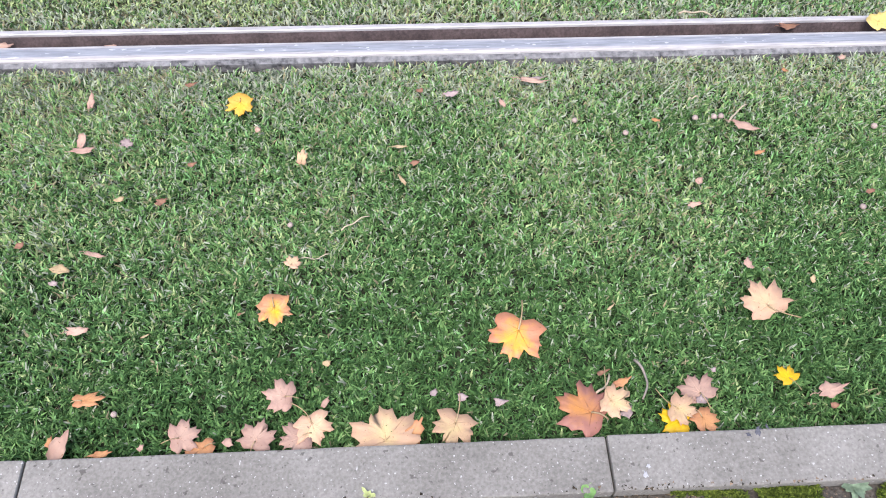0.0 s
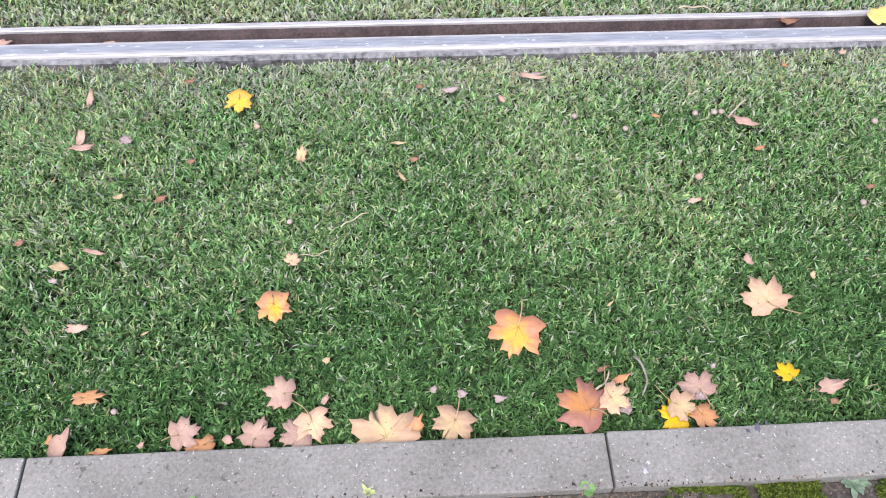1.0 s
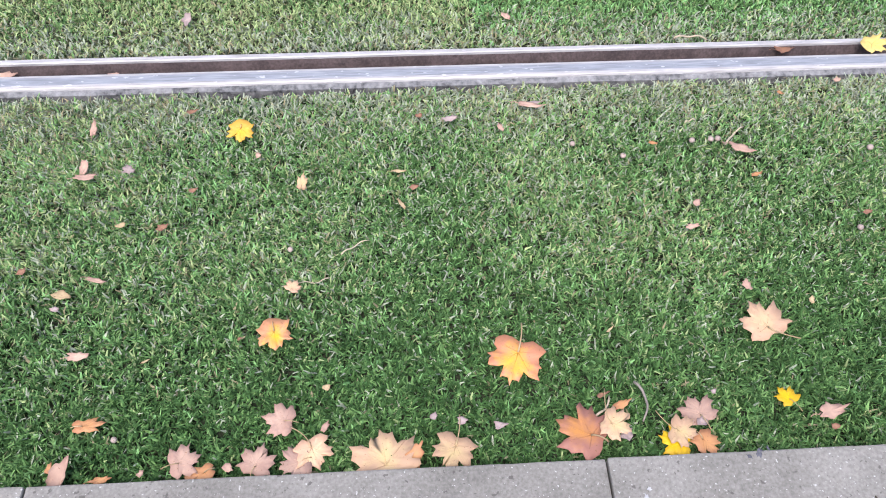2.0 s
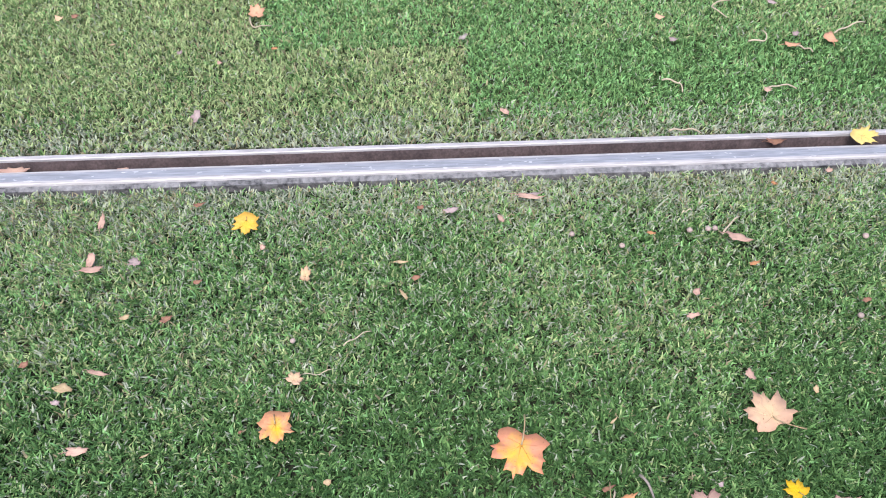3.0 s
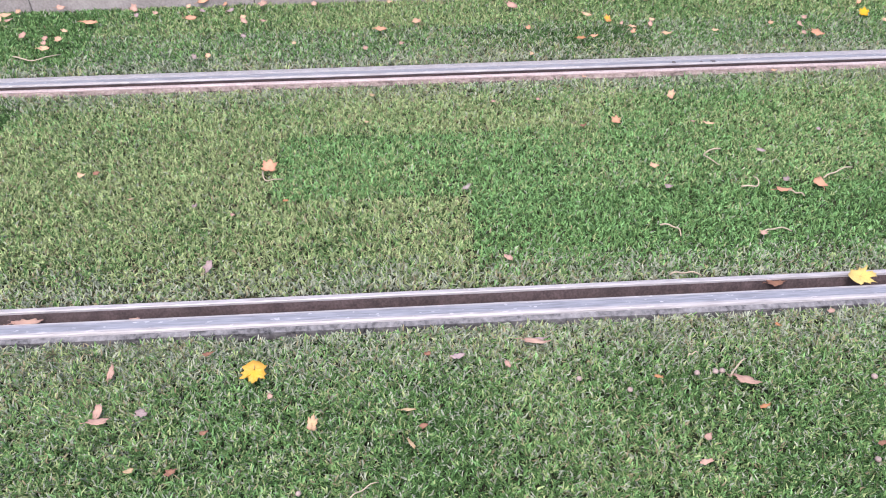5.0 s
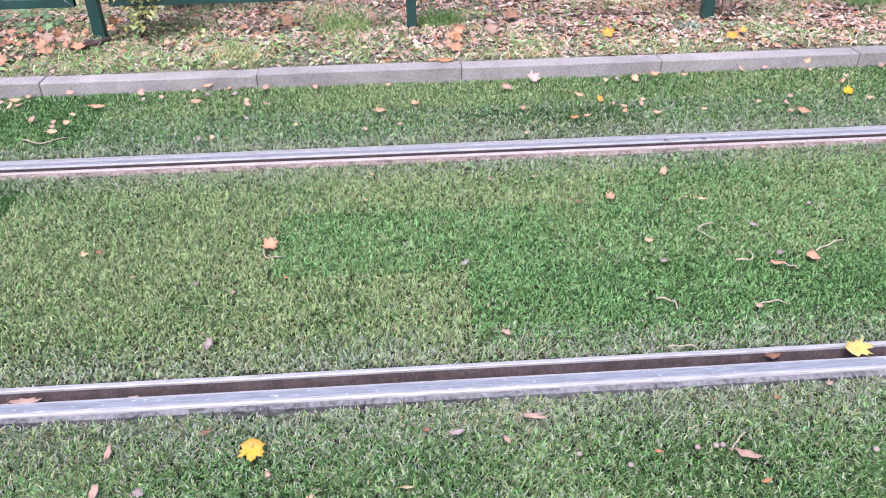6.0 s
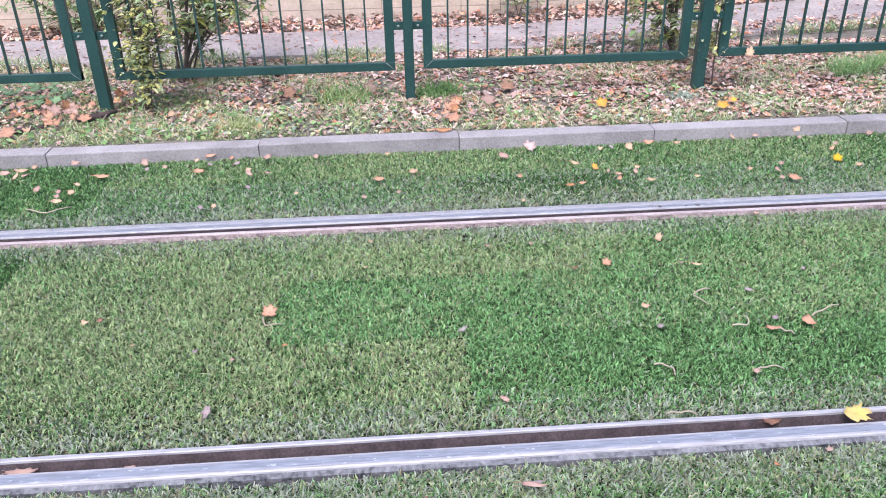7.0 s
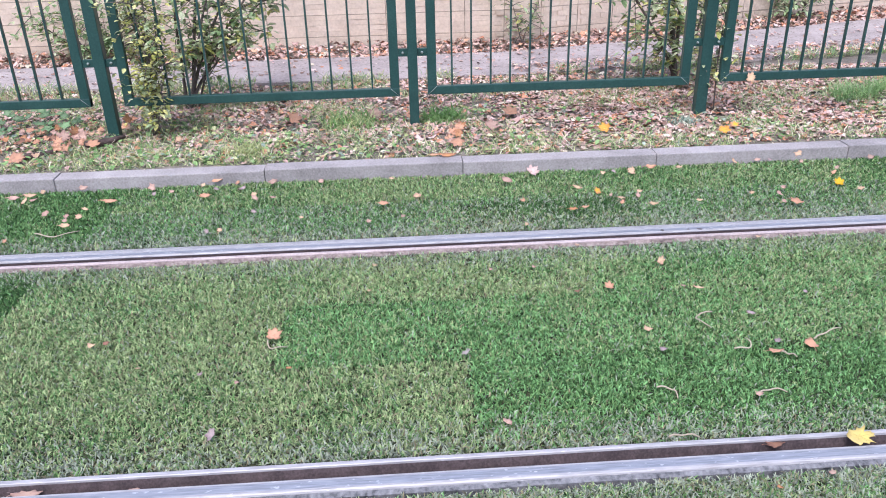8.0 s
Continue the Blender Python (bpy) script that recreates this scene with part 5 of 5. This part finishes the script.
# ---- the near kerb's foot: moss, weeds and dirt ----
M_MOSS = island_mat("moss", [(0, (0.035, 0.055, 0.010)), (0.5, (0.075, 0.105, 0.018)), (1, (0.14, 0.18, 0.032))], rough=0.8)
bm = box(-6, 6, -1.204, -1.165, -0.06, -0.002, 0.002)
tagged(mesh_ob("kerb_gap", bm, M_DIRT), "dirt-filled gap at the kerb's foot", "gap", kind="structure")
x, y = scatter(26000, 0.36, 1.6, -1.203, -1.158)
keep = (y < -1.168 + 0.02 * vnoise(x, y * 0, 30, 74)) & (y > -1.207 + 0.02 * vnoise(x, y * 0, 24, 75)) & (vnoise(x, y * 1.5, 11, 71) * 0.65 + vnoise(x, y, 45, 73) * 0.35 > 0.5)
x, y = x[keep], y[keep]
mound = 0.016 * vnoise(x, y, 30, 72)
blades("moss_cushion", x, y, -0.003 + mound, np.full(len(x), 0.008), 0.0028, (0, 70), "yellow-green moss along the kerb's foot", "moss", lambda a, b: np.ones((len(a), 1)), [M_MOSS])


W_KERB = island_mat("dusty_weed", [(0, (0.11, 0.16, 0.11)), (1, (0.2, 0.26, 0.19))], rough=0.7)
CRUMB = [island_mat("dirt_crumb", [(0, (0.02, 0.016, 0.012)), (1, (0.075, 0.06, 0.045))], rough=0.95)] * 2 + [island_mat("leaf_crumb", [(0, (0.10, 0.07, 0.05)), (1, (0.26, 0.19, 0.14))], rough=0.8)] * 2
x, y = scatter(24000, -1.3, 1.7, -1.205, -1.125)
edge_dirt = np.clip(1 - np.abs(y + 1.172) / 0.018, 0, 1) * np.where(x > 0.34, 1.0, 0.3) * (0.25 + 1.2 * np.clip(vnoise(x, y * 0, 6, 81) - 0.35, 0, 1))
keep = litter_rng.random(len(x)) < edge_dirt
x, y = x[keep], y[keep]
LITTER, kept_litter = CRUMB, LITTER
litter("dirt_crumbs", x, y, np.where(y < -1.164, -0.008, 0.022), 0.006, [0.35, 0.35, 0.15, 0.15], "dark dirt and leaf crumbs along the kerb's foot", 0.3)
LITTER = kept_litter


def rosette(name, label, x, y, z, n, long, wide, material, rise=25):
    plant = thing(name, label, "weed", at=(x, y, z))
    for k in range(n):
        a = k * 2.4 + leaf_rng.uniform(-0.3, 0.3)
        e = radians(rise + leaf_rng.uniform(-14, 22))
        ln = long * leaf_rng.uniform(0.6, 1.1)
        d = Vector((math.cos(a) * math.cos(e), math.sin(a) * math.cos(e), math.sin(e)))
        sd = Vector((-math.sin(a), math.cos(a), 0)) * wide / 2
        bm, row = bmesh.new(), []
        for f, w in ((0, 0.3), (0.4, 1.0), (0.75, 0.85), (1, 0.12)):
            c = d * ln * f - Vector((0, 0, 0.35 * ln * f * f))
            row.append((bm.verts.new(c - sd * w), bm.verts.new(c + Vector((0, 0, -0.15 * wide * w))), bm.verts.new(c + sd * w)))
        for p, q in zip(row, row[1:]):
            bm.faces.new((p[0], p[1], q[1], q[0]))
            bm.faces.new((p[1], p[2], q[2], q[1]))
        part("leaf", bm, material, plant)
    return plant


rosette("kerb_weed", "silvery green rosette weed at the kerb's foot", 0.765, -1.168, 0.002, 15, 0.036, 0.012, W_KERB)
rosette("kerb_weed", "small green leaf weed at the kerb's foot", 0.296, -1.163, 0.020, 4, 0.028, 0.017, W_FRESH, 35)
rosette("kerb_weed", "tiny dry green weed in the kerb joint", -0.075, -1.153, 0.022, 7, 0.024, 0.006, W_YELLOW, 50)
rosette("kerb_weed", "tiny green weed beside the kerb", -0.377, -1.163, 0.022, 6, 0.028, 0.009, W_FRESH, 40)


# marks on the near kerb
STAINS = {"dark": (surf("dark_smear", (0.03, 0.032, 0.045), (0.06, 0.062, 0.08), (0.11, 0.11, 0.13), 30, 200, 0.8), "dark bluish smear on the kerb"),
          "white": (surf("white_spot", (0.26, 0.26, 0.28), (0.36, 0.36, 0.38), (0.46, 0.46, 0.48), 30, 200, 0.8), "small whitish spot on the kerb"),
          "grease": (surf("dark_grease", (0.07, 0.062, 0.065), (0.11, 0.10, 0.105), (0.16, 0.15, 0.155), 30, 200, 0.7), "dark grease smear on the tram rail")}


def stain(x, y, size, wide, heading, kind, z=0.0285):
    rim = []
    for k in range(16):
        a = 2 * math.pi * k / 16
        q = 0.5 * leaf_rng.uniform(0.4, 1.15)
        rim.append((math.sin(a) * q * wide, math.cos(a) * q))
    ob = mesh_ob("stain", leaf_sheet(rim, 0.0, leaf_rng, 0.02)[0], STAINS[kind][0])
    tagged(ob, STAINS[kind][1], "stain")
    ob.matrix_basis = Matrix.Translation((x, y, z)) @ Matrix.Rotation(radians(heading), 4, "Z") @ Matrix.Diagonal((size, size, size * 0.6, 1))


stain(1.152, 1.449, 0.022, 0.9, 80, "grease", 0.0018)
stain(1.268, 1.449, 0.018, 0.8, 80, "grease", 0.0018)
stain(1.319, 1.449, 0.028, 0.9, 80, "grease", 0.0018)
stain(0.614, -1.071, 0.026, 0.5, -25, "dark")
stain(0.595, -1.076, 0.014, 0.6, 60, "dark")
stain(0.632, -1.063, 0.012, 0.5, 20, "dark")
stain(0.399, -1.139, 0.016, 0.6, 10, "white")
stain(0.407, -1.125, 0.012, 0.7, 50, "white")


# crumpled leaves heaped by the fence post, and one caught on the fence's bottom rail
for k in range(34):
    heap_x, heap_y = -1.98 + leaf_rng.gauss(0, 0.22), 2.93 + leaf_rng.gauss(0, 0.11)
    maple(heap_x, heap_y, leaf_rng.uniform(0.042, 0.072), leaf_rng.uniform(0, 360), leaf_rng.choice(("tan_pink", "orange", "orange", "cream", "rust_brown", "rust_orange")), stem=0.0,
          curl=leaf_rng.uniform(1.0, 2.6), squash=leaf_rng.uniform(0.55, 1.0), z=0.078 + 0.03 * leaf_rng.random(), face=leaf_rng.uniform(5, 60))
caught = mesh_ob("dry_leaf", leaf_sheet(maple_outline(leaf_rng, 0.7), 1.2, leaf_rng, 0.02)[0], TONES["cream"][0])
tagged(caught, "pale withered leaf caught on the fence's bottom rail", "leaf")
lay_down(caught, 2.179, 3.018, 0.255, 0.075, 70, 0, 62)
